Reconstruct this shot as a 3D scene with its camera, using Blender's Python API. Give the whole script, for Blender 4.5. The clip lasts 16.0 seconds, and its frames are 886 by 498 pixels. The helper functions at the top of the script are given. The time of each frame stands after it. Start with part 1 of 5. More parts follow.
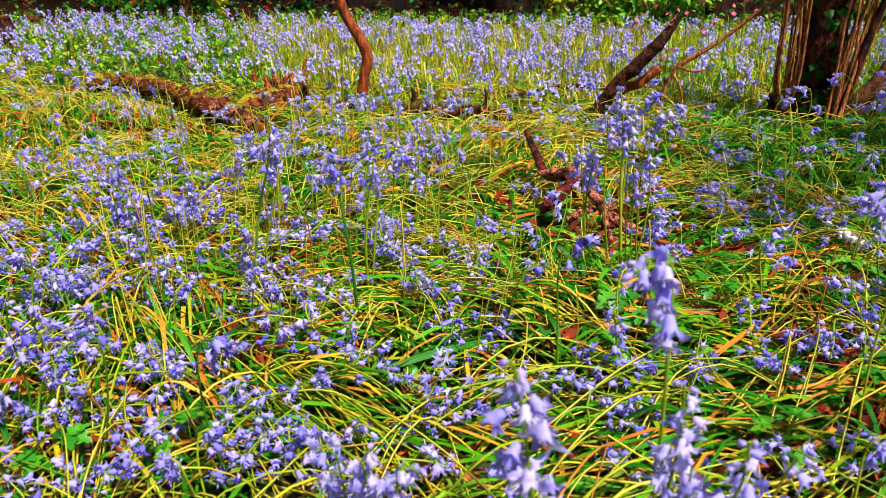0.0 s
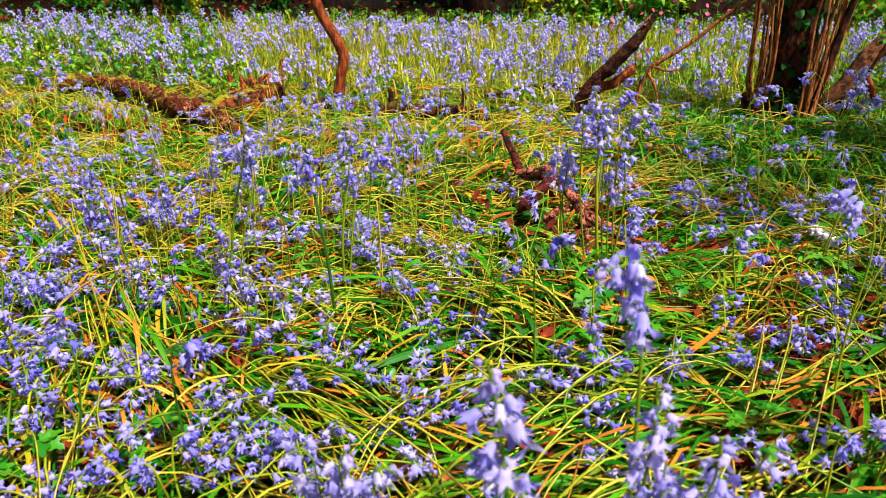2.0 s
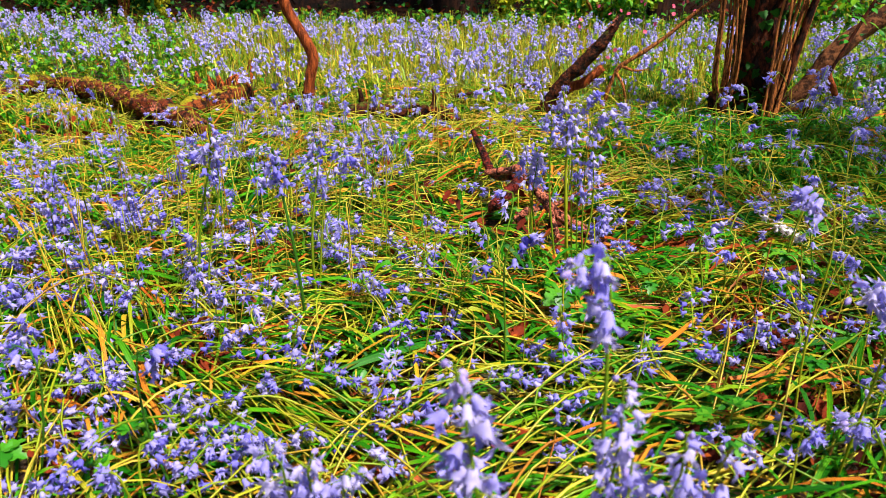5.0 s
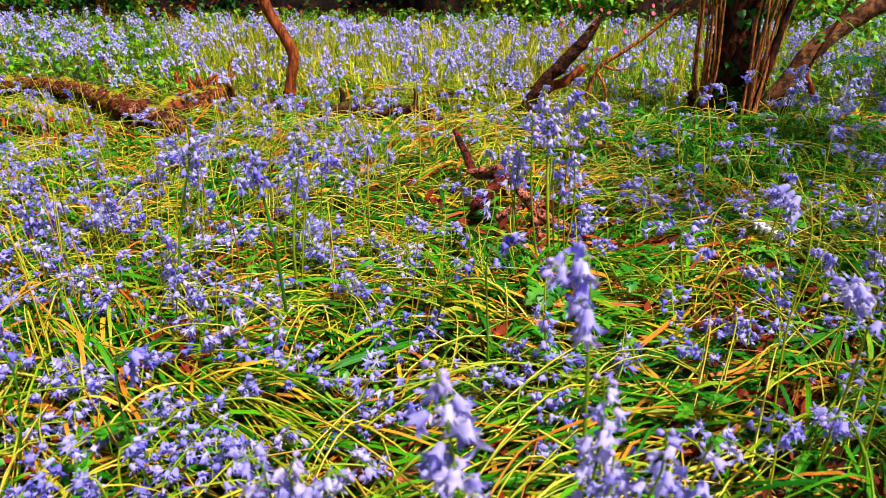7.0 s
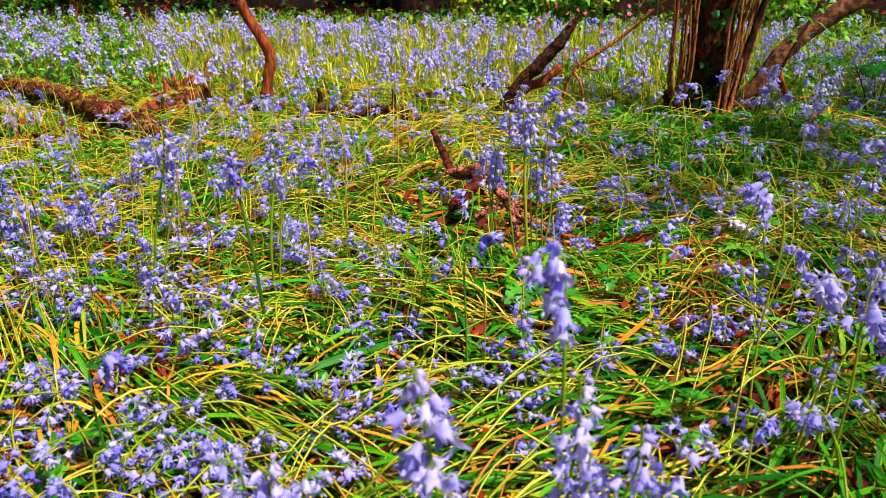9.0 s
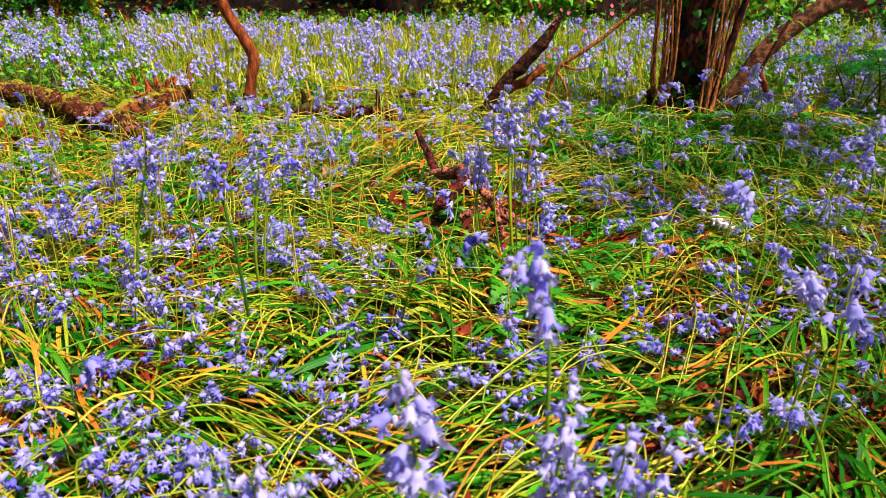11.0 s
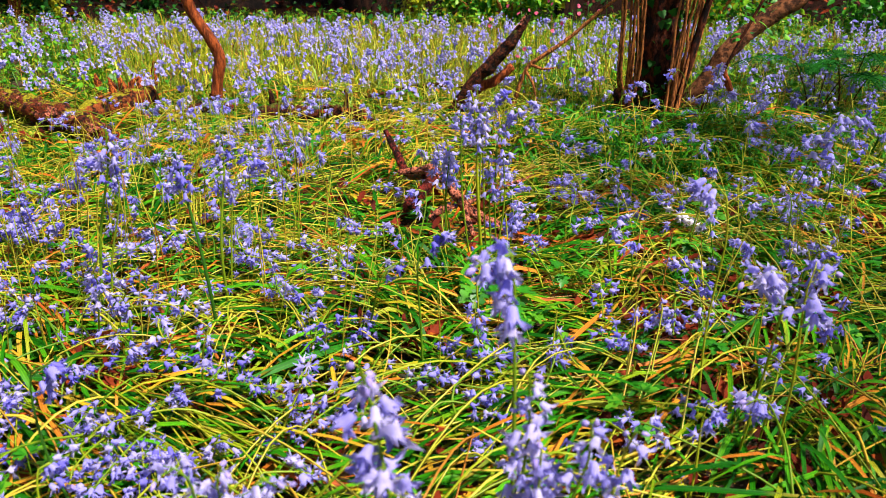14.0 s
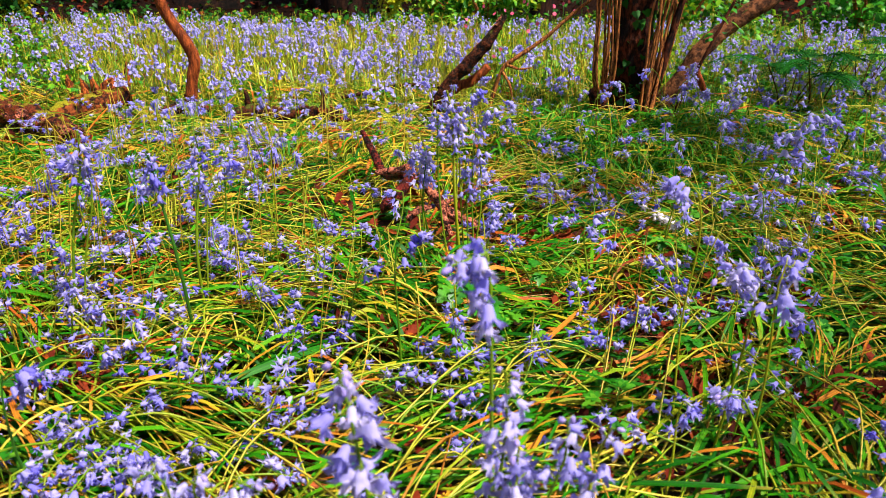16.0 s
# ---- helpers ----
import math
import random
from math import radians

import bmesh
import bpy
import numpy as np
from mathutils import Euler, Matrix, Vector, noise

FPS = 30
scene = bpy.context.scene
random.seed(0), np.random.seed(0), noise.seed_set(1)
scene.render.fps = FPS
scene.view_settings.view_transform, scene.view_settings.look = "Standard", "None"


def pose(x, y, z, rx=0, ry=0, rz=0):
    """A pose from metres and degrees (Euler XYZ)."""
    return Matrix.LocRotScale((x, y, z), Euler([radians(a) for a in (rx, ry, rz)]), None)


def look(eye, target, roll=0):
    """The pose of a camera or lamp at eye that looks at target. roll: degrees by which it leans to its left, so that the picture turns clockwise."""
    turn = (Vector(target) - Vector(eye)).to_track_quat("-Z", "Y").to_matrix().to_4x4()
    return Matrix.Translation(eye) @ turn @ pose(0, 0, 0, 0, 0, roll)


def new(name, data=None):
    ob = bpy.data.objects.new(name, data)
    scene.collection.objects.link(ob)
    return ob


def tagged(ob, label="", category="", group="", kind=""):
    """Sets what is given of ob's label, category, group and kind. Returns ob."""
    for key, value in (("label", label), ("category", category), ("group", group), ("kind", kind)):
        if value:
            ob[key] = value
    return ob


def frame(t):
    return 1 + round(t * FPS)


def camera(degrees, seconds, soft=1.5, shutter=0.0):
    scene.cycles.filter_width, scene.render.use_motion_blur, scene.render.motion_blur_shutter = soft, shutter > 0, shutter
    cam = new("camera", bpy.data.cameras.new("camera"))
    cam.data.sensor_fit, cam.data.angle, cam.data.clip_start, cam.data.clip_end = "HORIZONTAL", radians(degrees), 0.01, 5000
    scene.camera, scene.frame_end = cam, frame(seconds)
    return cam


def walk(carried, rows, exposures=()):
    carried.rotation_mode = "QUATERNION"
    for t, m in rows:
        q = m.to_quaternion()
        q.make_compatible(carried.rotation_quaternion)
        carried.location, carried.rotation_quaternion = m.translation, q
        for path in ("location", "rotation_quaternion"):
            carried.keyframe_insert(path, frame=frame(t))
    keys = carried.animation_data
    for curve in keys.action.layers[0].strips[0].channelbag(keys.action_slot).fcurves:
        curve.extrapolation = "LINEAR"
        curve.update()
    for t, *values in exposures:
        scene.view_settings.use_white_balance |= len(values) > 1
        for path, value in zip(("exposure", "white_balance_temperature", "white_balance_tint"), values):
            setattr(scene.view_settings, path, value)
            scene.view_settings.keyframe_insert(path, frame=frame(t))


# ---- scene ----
cam = camera(63.7, 16.0, soft=0.8)
cam.data.dof.use_dof, cam.data.dof.focus_distance, cam.data.dof.aperture_fstop = True, 2.1, 7.0
PATH = [
    (0, (0.129, -0.056, 0.793), (-0.267, 1.733, -0.01), -0.7),
    (0.5, (0.13, -0.055, 0.794), (-0.252, 1.736, -0.01), -0.7),
    (1, (0.132, -0.054, 0.793), (-0.234, 1.741, -0.011), -0.6),
    (1.5, (0.133, -0.053, 0.794), (-0.219, 1.743, -0.01), -0.6),
    (2, (0.134, -0.054, 0.793), (-0.206, 1.746, -0.011), -0.5),
    (2.5, (0.135, -0.053, 0.793), (-0.195, 1.749, -0.011), -0.4),
    (3, (0.136, -0.053, 0.793), (-0.181, 1.75, -0.011), -0.4),
    (3.5, (0.137, -0.053, 0.794), (-0.168, 1.752, -0.01), -0.4),
    (4, (0.138, -0.052, 0.793), (-0.154, 1.755, -0.011), -0.3),
    (6.5, (0.144, -0.051, 0.793), (-0.089, 1.766, -0.011), -0.2),
    (7, (0.144, -0.05, 0.793), (-0.078, 1.767, -0.012), -0.1),
    (7.5, (0.144, -0.051, 0.794), (-0.069, 1.768, -0.011), -0.1),
    (8, (0.145, -0.05, 0.794), (-0.056, 1.77, -0.011), -0.1),
    (8.5, (0.147, -0.051, 0.793), (-0.037, 1.771, -0.011), -0.0),
    (9, (0.148, -0.05, 0.793), (-0.019, 1.774, -0.012), 0.1),
    (11.5, (0.152, -0.049, 0.793), (0.036, 1.778, -0.011), 0.1),
    (12, (0.155, -0.05, 0.794), (0.055, 1.778, -0.011), 0.2),
    (12.5, (0.155, -0.05, 0.793), (0.07, 1.779, -0.011), 0.3),
    (13, (0.156, -0.05, 0.793), (0.083, 1.78, -0.01), 0.3),
    (13.5, (0.157, -0.05, 0.793), (0.095, 1.781, -0.011), 0.3),
    (14, (0.158, -0.049, 0.793), (0.107, 1.781, -0.011), 0.4),
    (14.5, (0.159, -0.05, 0.794), (0.12, 1.781, -0.011), 0.4),
    (15, (0.16, -0.049, 0.794), (0.135, 1.782, -0.011), 0.5),
    (15.5, (0.161, -0.05, 0.793), (0.151, 1.782, -0.011), 0.5),
    (16, (0.161, -0.051, 0.793), (0.169, 1.781, -0.01), 0.6),
]
walk(cam, [(t, look(e, g, r)) for t, e, g, r in PATH])

# ---- light: bright overcast sky over a clearing, soft high sun ----
SUN_ELEV, SUN_TURN = 60.0, 122.0
w = bpy.data.worlds.new("sky")
scene.world = w
w.use_nodes = True
wn, wl = w.node_tree.nodes, w.node_tree.links
sky = wn.new("ShaderNodeTexSky")
sky.sky_type = "NISHITA"
sky.sun_disc = False
sky.sun_elevation, sky.sun_rotation = radians(SUN_ELEV), radians(SUN_TURN)
sky.dust_density, sky.air_density = 4.0, 0.7
wl.new(sky.outputs["Color"], wn["Background"].inputs["Color"])
wn["Background"].inputs["Strength"].default_value = 0.058
sun = new("sun", bpy.data.lights.new("sun", "SUN"))
sun.data.energy, sun.data.angle, sun.data.color = 4.6, radians(4), (1.0, 0.93, 0.80)
sd = Vector((math.sin(radians(SUN_TURN)) * math.cos(radians(SUN_ELEV)), math.cos(radians(SUN_TURN)) * math.cos(radians(SUN_ELEV)), math.sin(radians(SUN_ELEV))))
sun.matrix_world = look(sd * 20, (0, 0, 0))
scene.view_settings.exposure = 1.06

rng = np.random.default_rng(7)


# ---- materials ----
def ramp(nt, stops):
    r = nt.nodes.new("ShaderNodeValToRGB")
    el = r.color_ramp.elements
    while len(el) < len(stops):
        el.new(0.5)
    for e, (p, c) in zip(el, stops):
        e.position, e.color = p, (*c, 1)
    return r


def vary(nt):
    """A random number for each object and each island of a mesh."""
    oi, ge = nt.nodes.new("ShaderNodeObjectInfo"), nt.nodes.new("ShaderNodeNewGeometry")
    add, fr = nt.nodes.new("ShaderNodeMath"), nt.nodes.new("ShaderNodeMath")
    add.operation, fr.operation = "ADD", "FRACT"
    nt.links.new(oi.outputs["Random"], add.inputs[0])
    nt.links.new(ge.outputs["Random Per Island"], add.inputs[1])
    nt.links.new(add.outputs[0], fr.inputs[0])
    return fr.outputs[0]


def mixed(nt, fac, a, b, blend="MIX"):
    m = nt.nodes.new("ShaderNodeMix")
    m.data_type, m.blend_type = "RGBA", blend
    for sock, val in ((m.inputs[0], fac), (m.inputs[6], a), (m.inputs[7], b)):
        if isinstance(val, bpy.types.NodeSocket):
            nt.links.new(val, sock)
        else:
            sock.default_value = val if isinstance(val, float) else (*val, 1)
    return m.outputs[2]


def noise_at(nt, scale, detail=4.0, rough=0.6, stretch=None):
    tc = nt.nodes.new("ShaderNodeTexCoord")
    n = nt.nodes.new("ShaderNodeTexNoise")
    n.inputs["Scale"].default_value, n.inputs["Detail"].default_value, n.inputs["Roughness"].default_value = scale, detail, rough
    src = tc.outputs["Object"]
    if stretch:
        mp = nt.nodes.new("ShaderNodeMapping")
        mp.inputs["Scale"].default_value = stretch
        nt.links.new(src, mp.inputs["Vector"])
        src = mp.outputs["Vector"]
    nt.links.new(src, n.inputs["Vector"])
    return n.outputs["Fac"]


def bumped(nt, p, height, strength, dist):
    b = nt.nodes.new("ShaderNodeBump")
    b.inputs["Strength"].default_value, b.inputs["Distance"].default_value = strength, dist
    nt.links.new(height, b.inputs["Height"])
    nt.links.new(b.outputs["Normal"], p.inputs["Normal"])


def blank(name, rough):
    m = bpy.data.materials.new(name)
    m.use_nodes = True
    p = m.node_tree.nodes["Principled BSDF"]
    p.inputs["Roughness"].default_value = rough
    return m, m.node_tree, p


def plant_mat(name, stops, rough=0.45, thin=0.25, grain=60.0, mottle=0.35, gloss=0.3, patch=0.0, ribbed=False):
    """Leaf, petal or stem: colour by piece, mottled, with light passing through."""
    m, nt, p = blank(name, rough)
    p.inputs["Specular IOR Level"].default_value = gloss
    r = ramp(nt, stops)
    fac = vary(nt)
    if patch:
        big = noise_at(nt, 2.4, 3.0, 0.5)
        sc, ad = nt.nodes.new("ShaderNodeMath"), nt.nodes.new("ShaderNodeMath")
        sc.operation, ad.operation = "MULTIPLY_ADD", "MULTIPLY_ADD"
        nt.links.new(big, sc.inputs[0])
        sc.inputs[1].default_value, sc.inputs[2].default_value = patch * 2.2, -patch * 1.1
        nt.links.new(fac, ad.inputs[0])
        ad.inputs[1].default_value = 1.0 - patch * 0.3
        nt.links.new(sc.outputs[0], ad.inputs[2])
        fac = ad.outputs[0]
    nt.links.new(fac, r.inputs[0])
    n = noise_at(nt, grain)
    col = mixed(nt, mottle, r.outputs[0], ramp_of(nt, n, [(0.3, (0.35, 0.35, 0.35)), (0.7, (1.0, 1.0, 1.0))]), "MULTIPLY")
    if ribbed:
        at_, sx = nt.nodes.new("ShaderNodeAttribute"), nt.nodes.new("ShaderNodeSeparateXYZ")
        at_.attribute_name = "leaf_place"
        nt.links.new(at_.outputs["Vector"], sx.inputs[0])
        # Pale midrib is leaf pattern; the brighter edges are a highlight put into colour.
        rib_glint = ramp_of(nt, sx.outputs["X"], [(0.0, (1.6, 1.45, 1.0)), (0.16, (0.72, 0.8, 0.7)), (0.7, (0.78, 0.85, 0.75)), (1.0, (1.3, 1.25, 1.0))])
        col = mixed(nt, 1.0, col, rib_glint, "MULTIPLY")
        tip = ramp_of(nt, sx.outputs["Y"], [(0.72, (0, 0, 0)), (1.0, (0.8, 0.8, 0.8))])
        col = mixed(nt, tip, col, (0.46, 0.30, 0.03))
    nt.links.new(col, p.inputs["Base Color"])
    bumped(nt, p, n, 0.25, 0.001)
    if thin:
        tr, mx = nt.nodes.new("ShaderNodeBsdfTranslucent"), nt.nodes.new("ShaderNodeMixShader")
        nt.links.new(col, tr.inputs["Color"])
        mx.inputs[0].default_value = thin
        nt.links.new(p.outputs[0], mx.inputs[1])
        nt.links.new(tr.outputs[0], mx.inputs[2])
        nt.links.new(mx.outputs[0], nt.nodes["Material Output"].inputs["Surface"])
    return m


def ramp_of(nt, fac, stops):
    r = ramp(nt, stops)
    nt.links.new(fac, r.inputs[0])
    return r.outputs[0]


def bark_mat(name, dark, light, moss=0.0, stretch=(1, 1, 1), scale=30.0, rough=0.8, moss_col=(0.27, 0.235, 0.008), fleck_cover=0.85):
    m, nt, p = blank(name, rough)
    p.inputs["Specular IOR Level"].default_value = 0.15
    n = noise_at(nt, scale, 8.0, 0.7, stretch)
    big = noise_at(nt, scale * 0.22, 3.0, 0.55)
    fleck = noise_at(nt, scale * 3.1, 5.0, 0.65, stretch)
    col = ramp_of(nt, n, [(0.44, dark), (0.50, tuple(0.5 * a + 0.5 * b for a, b in zip(dark, light))), (0.57, light)])
    col = mixed(nt, fleck_cover, col, ramp_of(nt, fleck, [(0.42, (0.08, 0.06, 0.06)), (0.53, (1.0, 1.0, 1.0))]), "MULTIPLY")
    col = mixed(nt, 0.5, col, ramp_of(nt, big, [(0.35, (0.4, 0.35, 0.35)), (0.65, (1.0, 1.0, 1.0))]), "MULTIPLY")
    if moss:
        ge, sx = nt.nodes.new("ShaderNodeNewGeometry"), nt.nodes.new("ShaderNodeSeparateXYZ")
        nt.links.new(ge.outputs["Normal"], sx.inputs[0])
        ad, mu = nt.nodes.new("ShaderNodeMath"), nt.nodes.new("ShaderNodeMath")
        ad.operation, mu.operation = "ADD", "MULTIPLY"
        nt.links.new(sx.outputs["Z"], mu.inputs[0])
        mu.inputs[1].default_value = 0.3
        nt.links.new(mu.outputs[0], ad.inputs[0])
        nt.links.new(noise_at(nt, scale * 0.45, 5.0, 0.7), ad.inputs[1])
        cover = ramp_of(nt, ad.outputs[0], [(0.82 - 0.3 * moss, (0, 0, 0)), (0.90 - 0.3 * moss, (1, 1, 1))])
        fine = noise_at(nt, 260.0, 4.0)
        col = mixed(nt, cover, col, ramp_of(nt, fine, [(0.3, tuple(c * 0.18 for c in moss_col)), (0.7, moss_col)]))
    nt.links.new(col, p.inputs["Base Color"])
    bumped(nt, p, n, 1.0, 0.014)
    return m


BELL = plant_mat("bell_petal", [(0.0, (0.18, 0.155, 0.78)), (0.25, (0.30, 0.272, 0.90)), (0.7, (0.45, 0.41, 0.95)), (1.0, (0.60, 0.55, 0.95))], 0.6, 0.45, 140.0, 0.25, 0.12)
BELL_PALE = plant_mat("pale_petal", [(0.0, (0.35, 0.315, 0.93)), (0.6, (0.50, 0.455, 0.96)), (1.0, (0.64, 0.585, 0.96))], 0.6, 0.45, 140.0, 0.2, 0.12)
BELL_WHITE = plant_mat("white_petal", [(0.0, (0.80, 0.74, 0.85)), (1.0, (0.86, 0.80, 0.86))], 0.5, 0.3, 140.0, 0.15, 0.3)
BUD = plant_mat("bud_petal", [(0.0, (0.33, 0.25, 0.72)), (1.0, (0.45, 0.36, 0.80))], 0.5, 0.2, 140.0, 0.3, 0.3)
STEM = plant_mat("green_stem", [(0.0, (0.08, 0.20, 0.006)), (0.5, (0.17, 0.28, 0.008)), (1.0, (0.34, 0.35, 0.012))], 0.45, 0.1, 70.0, 0.3)
STEM_DARK = plant_mat("dark_stem", [(0.0, (0.025, 0.11, 0.008)), (1.0, (0.06, 0.18, 0.012))], 0.35, 0.1, 70.0, 0.3)
YELLOW = plant_mat("yellow_stem", [(0.0, (0.22, 0.31, 0.005)), (0.35, (0.44, 0.45, 0.022)), (0.7, (0.60, 0.50, 0.055)), (0.88, (0.56, 0.35, 0.03)), (1.0, (0.40, 0.13, 0.02))], 0.4, 0.1, 50.0, 0.4)
LEAF = plant_mat("strap_leaf", [(0.0, (0.004, 0.075, 0.002)), (0.34, (0.018, 0.18, 0.003)), (0.58, (0.08, 0.33, 0.005)), (0.65, (0.25, 0.33, 0.010)), (0.71, (0.50, 0.36, 0.02)), (0.79, (0.64, 0.24, 0.025)), (0.89, (0.42, 0.08, 0.012)), (1.0, (0.20, 0.03, 0.008))], 0.5, 0.16, 35.0, 0.45, 0.12, 0.34, True)
TUFT = plant_mat("tuft_leaf", [(0.0, (0.005, 0.08, 0.003)), (0.6, (0.022, 0.19, 0.005)), (1.0, (0.10, 0.32, 0.008))], 0.5, 0.2, 35.0, 0.4, 0.12, 0.0, True)
GRASS_FAR = plant_mat("field_leaf", [(0.0, (0.020, 0.15, 0.006)), (0.3, (0.13, 0.34, 0.010)), (0.55, (0.42, 0.50, 0.015)), (0.9, (0.66, 0.60, 0.03)), (1.0, (0.55, 0.25, 0.03))], 0.4, 0.3, 35.0, 0.3)
HERB = plant_mat("herb_leaf", [(0.0, (0.012, 0.13, 0.006)), (0.5, (0.035, 0.26, 0.010)), (1.0, (0.14, 0.38, 0.015))], 0.4, 0.3, 60.0, 0.35)
NETTLE = plant_mat("broad_leaf", [(0.0, (0.008, 0.09, 0.005)), (0.4, (0.05, 0.28, 0.008)), (0.85, (0.26, 0.46, 0.012)), (1.0, (0.46, 0.32, 0.02))], 0.45, 0.3, 60.0, 0.35)
FERN = plant_mat("fern_leaf", [(0.0, (0.006, 0.065, 0.006)), (1.0, (0.014, 0.125, 0.010))], 0.6, 0.15, 60.0, 0.3, 0.05)
FERN_STALK = plant_mat("fern_stalk", [(0.0, (0.03, 0.012, 0.004)), (1.0, (0.07, 0.035, 0.008))], 0.6, 0.0, 60.0, 0.3, 0.1)
IVY = plant_mat("ivy_leaf", [(0.0, (0.006, 0.045, 0.006)), (0.7, (0.015, 0.10, 0.010)), (1.0, (0.04, 0.16, 0.012))], 0.5, 0.1, 60.0, 0.4, 0.12)
CANOPY = plant_mat("tree_leaf", [(0.0, (0.03, 0.15, 0.008)), (1.0, (0.10, 0.28, 0.012))], 0.5, 0.3, 40.0, 0.3)
MOSS = plant_mat("moss", [(0.0, (0.05, 0.06, 0.004)), (0.5, (0.18, 0.16, 0.006)), (1.0, (0.34, 0.25, 0.010))], 0.7, 0.2, 60.0, 0.3, 0.1)
# Bright yellow base colour paints sunlight onto the bushes beyond the trees.
SUN_GOLD = plant_mat("sun_coloured_leaf", [(0.0, (0.30, 0.42, 0.012)), (0.6, (0.62, 0.62, 0.02)), (1.0, (0.80, 0.74, 0.06))], 0.5, 0.4, 30.0, 0.3)
DEAD = plant_mat("dead_leaf", [(0.0, (0.06, 0.008, 0.004)), (0.55, (0.17, 0.018, 0.006)), (0.85, (0.25, 0.036, 0.008)), (1.0, (0.34, 0.075, 0.012))], 0.75, 0.1, 70.0, 0.8, 0.12)
PINK = plant_mat("pink_petal", [(0.0, (0.70, 0.05, 0.16)), (1.0, (0.82, 0.16, 0.28))], 0.5, 0.3, 90.0, 0.2, 0.3)
BARK_LOG = bark_mat("log_bark", (0.014, 0.004, 0.002), (0.19, 0.034, 0.010), 0.17, (1, 1, 1), 34.0, fleck_cover=0.5, moss_col=(0.34, 0.30, 0.010))
BARK_MOSSY = bark_mat("mossy_bark", (0.014, 0.004, 0.002), (0.30, 0.07, 0.015), 0.30, (1, 1, 1), 34.0, fleck_cover=0.5, moss_col=(0.36, 0.33, 0.010))
BARK_STICK = bark_mat("stick_bark", (0.13, 0.026, 0.007), (0.42, 0.090, 0.018), 0.0, (1, 1, 0.15), 60.0, 0.6, fleck_cover=0.2)
BARK_DARK = bark_mat("branch_bark", (0.008, 0.004, 0.002), (0.12, 0.026, 0.007), 0.25, (1, 1, 1), 46.0, 0.8, (0.09, 0.10, 0.008))
BARK_RED = bark_mat("rotten_bark", (0.022, 0.002, 0.002), (0.74, 0.22, 0.13), 0.0, (1, 1, 1), 60.0, 0.45)
ROT_DARK = bark_mat("wet_bark", (0.008, 0.0015, 0.001), (0.24, 0.024, 0.016), 0.0, (1, 1, 1), 48.0, 0.5)
BARK_SHOOT = bark_mat("shoot_bark", (0.10, 0.030, 0.008), (0.62, 0.21, 0.05), 0.0, (3, 3, 0.4), 50.0, 0.6, fleck_cover=0.35)
BARK_TREE = bark_mat("tree_bark", (0.010, 0.004, 0.003), (0.13, 0.028, 0.009), 0.2, (1, 1, 0.4), 26.0)
BARK_GREY = bark_mat("leaning_bark", (0.05, 0.018, 0.008), (0.26, 0.095, 0.036), 0.1, (1, 1, 1), 32.0, fleck_cover=0.35)
# Far trunks stand in full sun; the wood's shade is put into their bark.
FAR_SHADE_BARK = bark_mat("far_shade_bark", (0.006, 0.003, 0.002), (0.035, 0.011, 0.005), 0.1, (1, 1, 0.3), 12.0)
ROT = bark_mat("rotten_wood", (0.09, 0.016, 0.004), (0.58, 0.14, 0.025), 0.15, (1, 1, 0.3), 40.0)

SOIL, nt, p = blank("leaf_litter_soil", 0.85)
n1, n2 = noise_at(nt, 55.0, 8.0, 0.7), noise_at(nt, 3.0, 4.0)
col = ramp_of(nt, n1, [(0.30, (0.012, 0.006, 0.003)), (0.5, (0.045, 0.014, 0.005)), (0.72, (0.16, 0.045, 0.012))])
col = mixed(nt, ramp_of(nt, n2, [(0.45, (0, 0, 0)), (0.62, (0.75, 0.75, 0.75))]), col, ramp_of(nt, n1, [(0.3, (0.01, 0.03, 0.004)), (0.7, (0.05, 0.11, 0.01))]))
nt.links.new(col, p.inputs["Base Color"])
bumped(nt, p, n1, 1.0, 0.02)


# Near-black earth: the shade below the far trees is put into this colour.
SHADE_HUMUS, nt, p = blank("shade_humus", 0.9)
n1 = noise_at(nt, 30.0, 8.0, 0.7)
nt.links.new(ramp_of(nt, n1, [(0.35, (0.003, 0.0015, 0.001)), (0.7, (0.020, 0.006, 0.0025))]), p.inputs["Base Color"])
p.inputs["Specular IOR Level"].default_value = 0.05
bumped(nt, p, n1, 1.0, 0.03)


# ---- tools for building ----
def gz(x, y):
    """Height of the ground."""
    near = np.clip(1.2 - np.hypot(x, y - 2) / 9, 0, 1)
    return near * (0.012 * np.sin(3.1 * x + 1.2 * y) + 0.010 * np.sin(5.3 * y - 2.1 * x + 1.0) + 0.006 * np.sin(9.0 * x + 2.0))


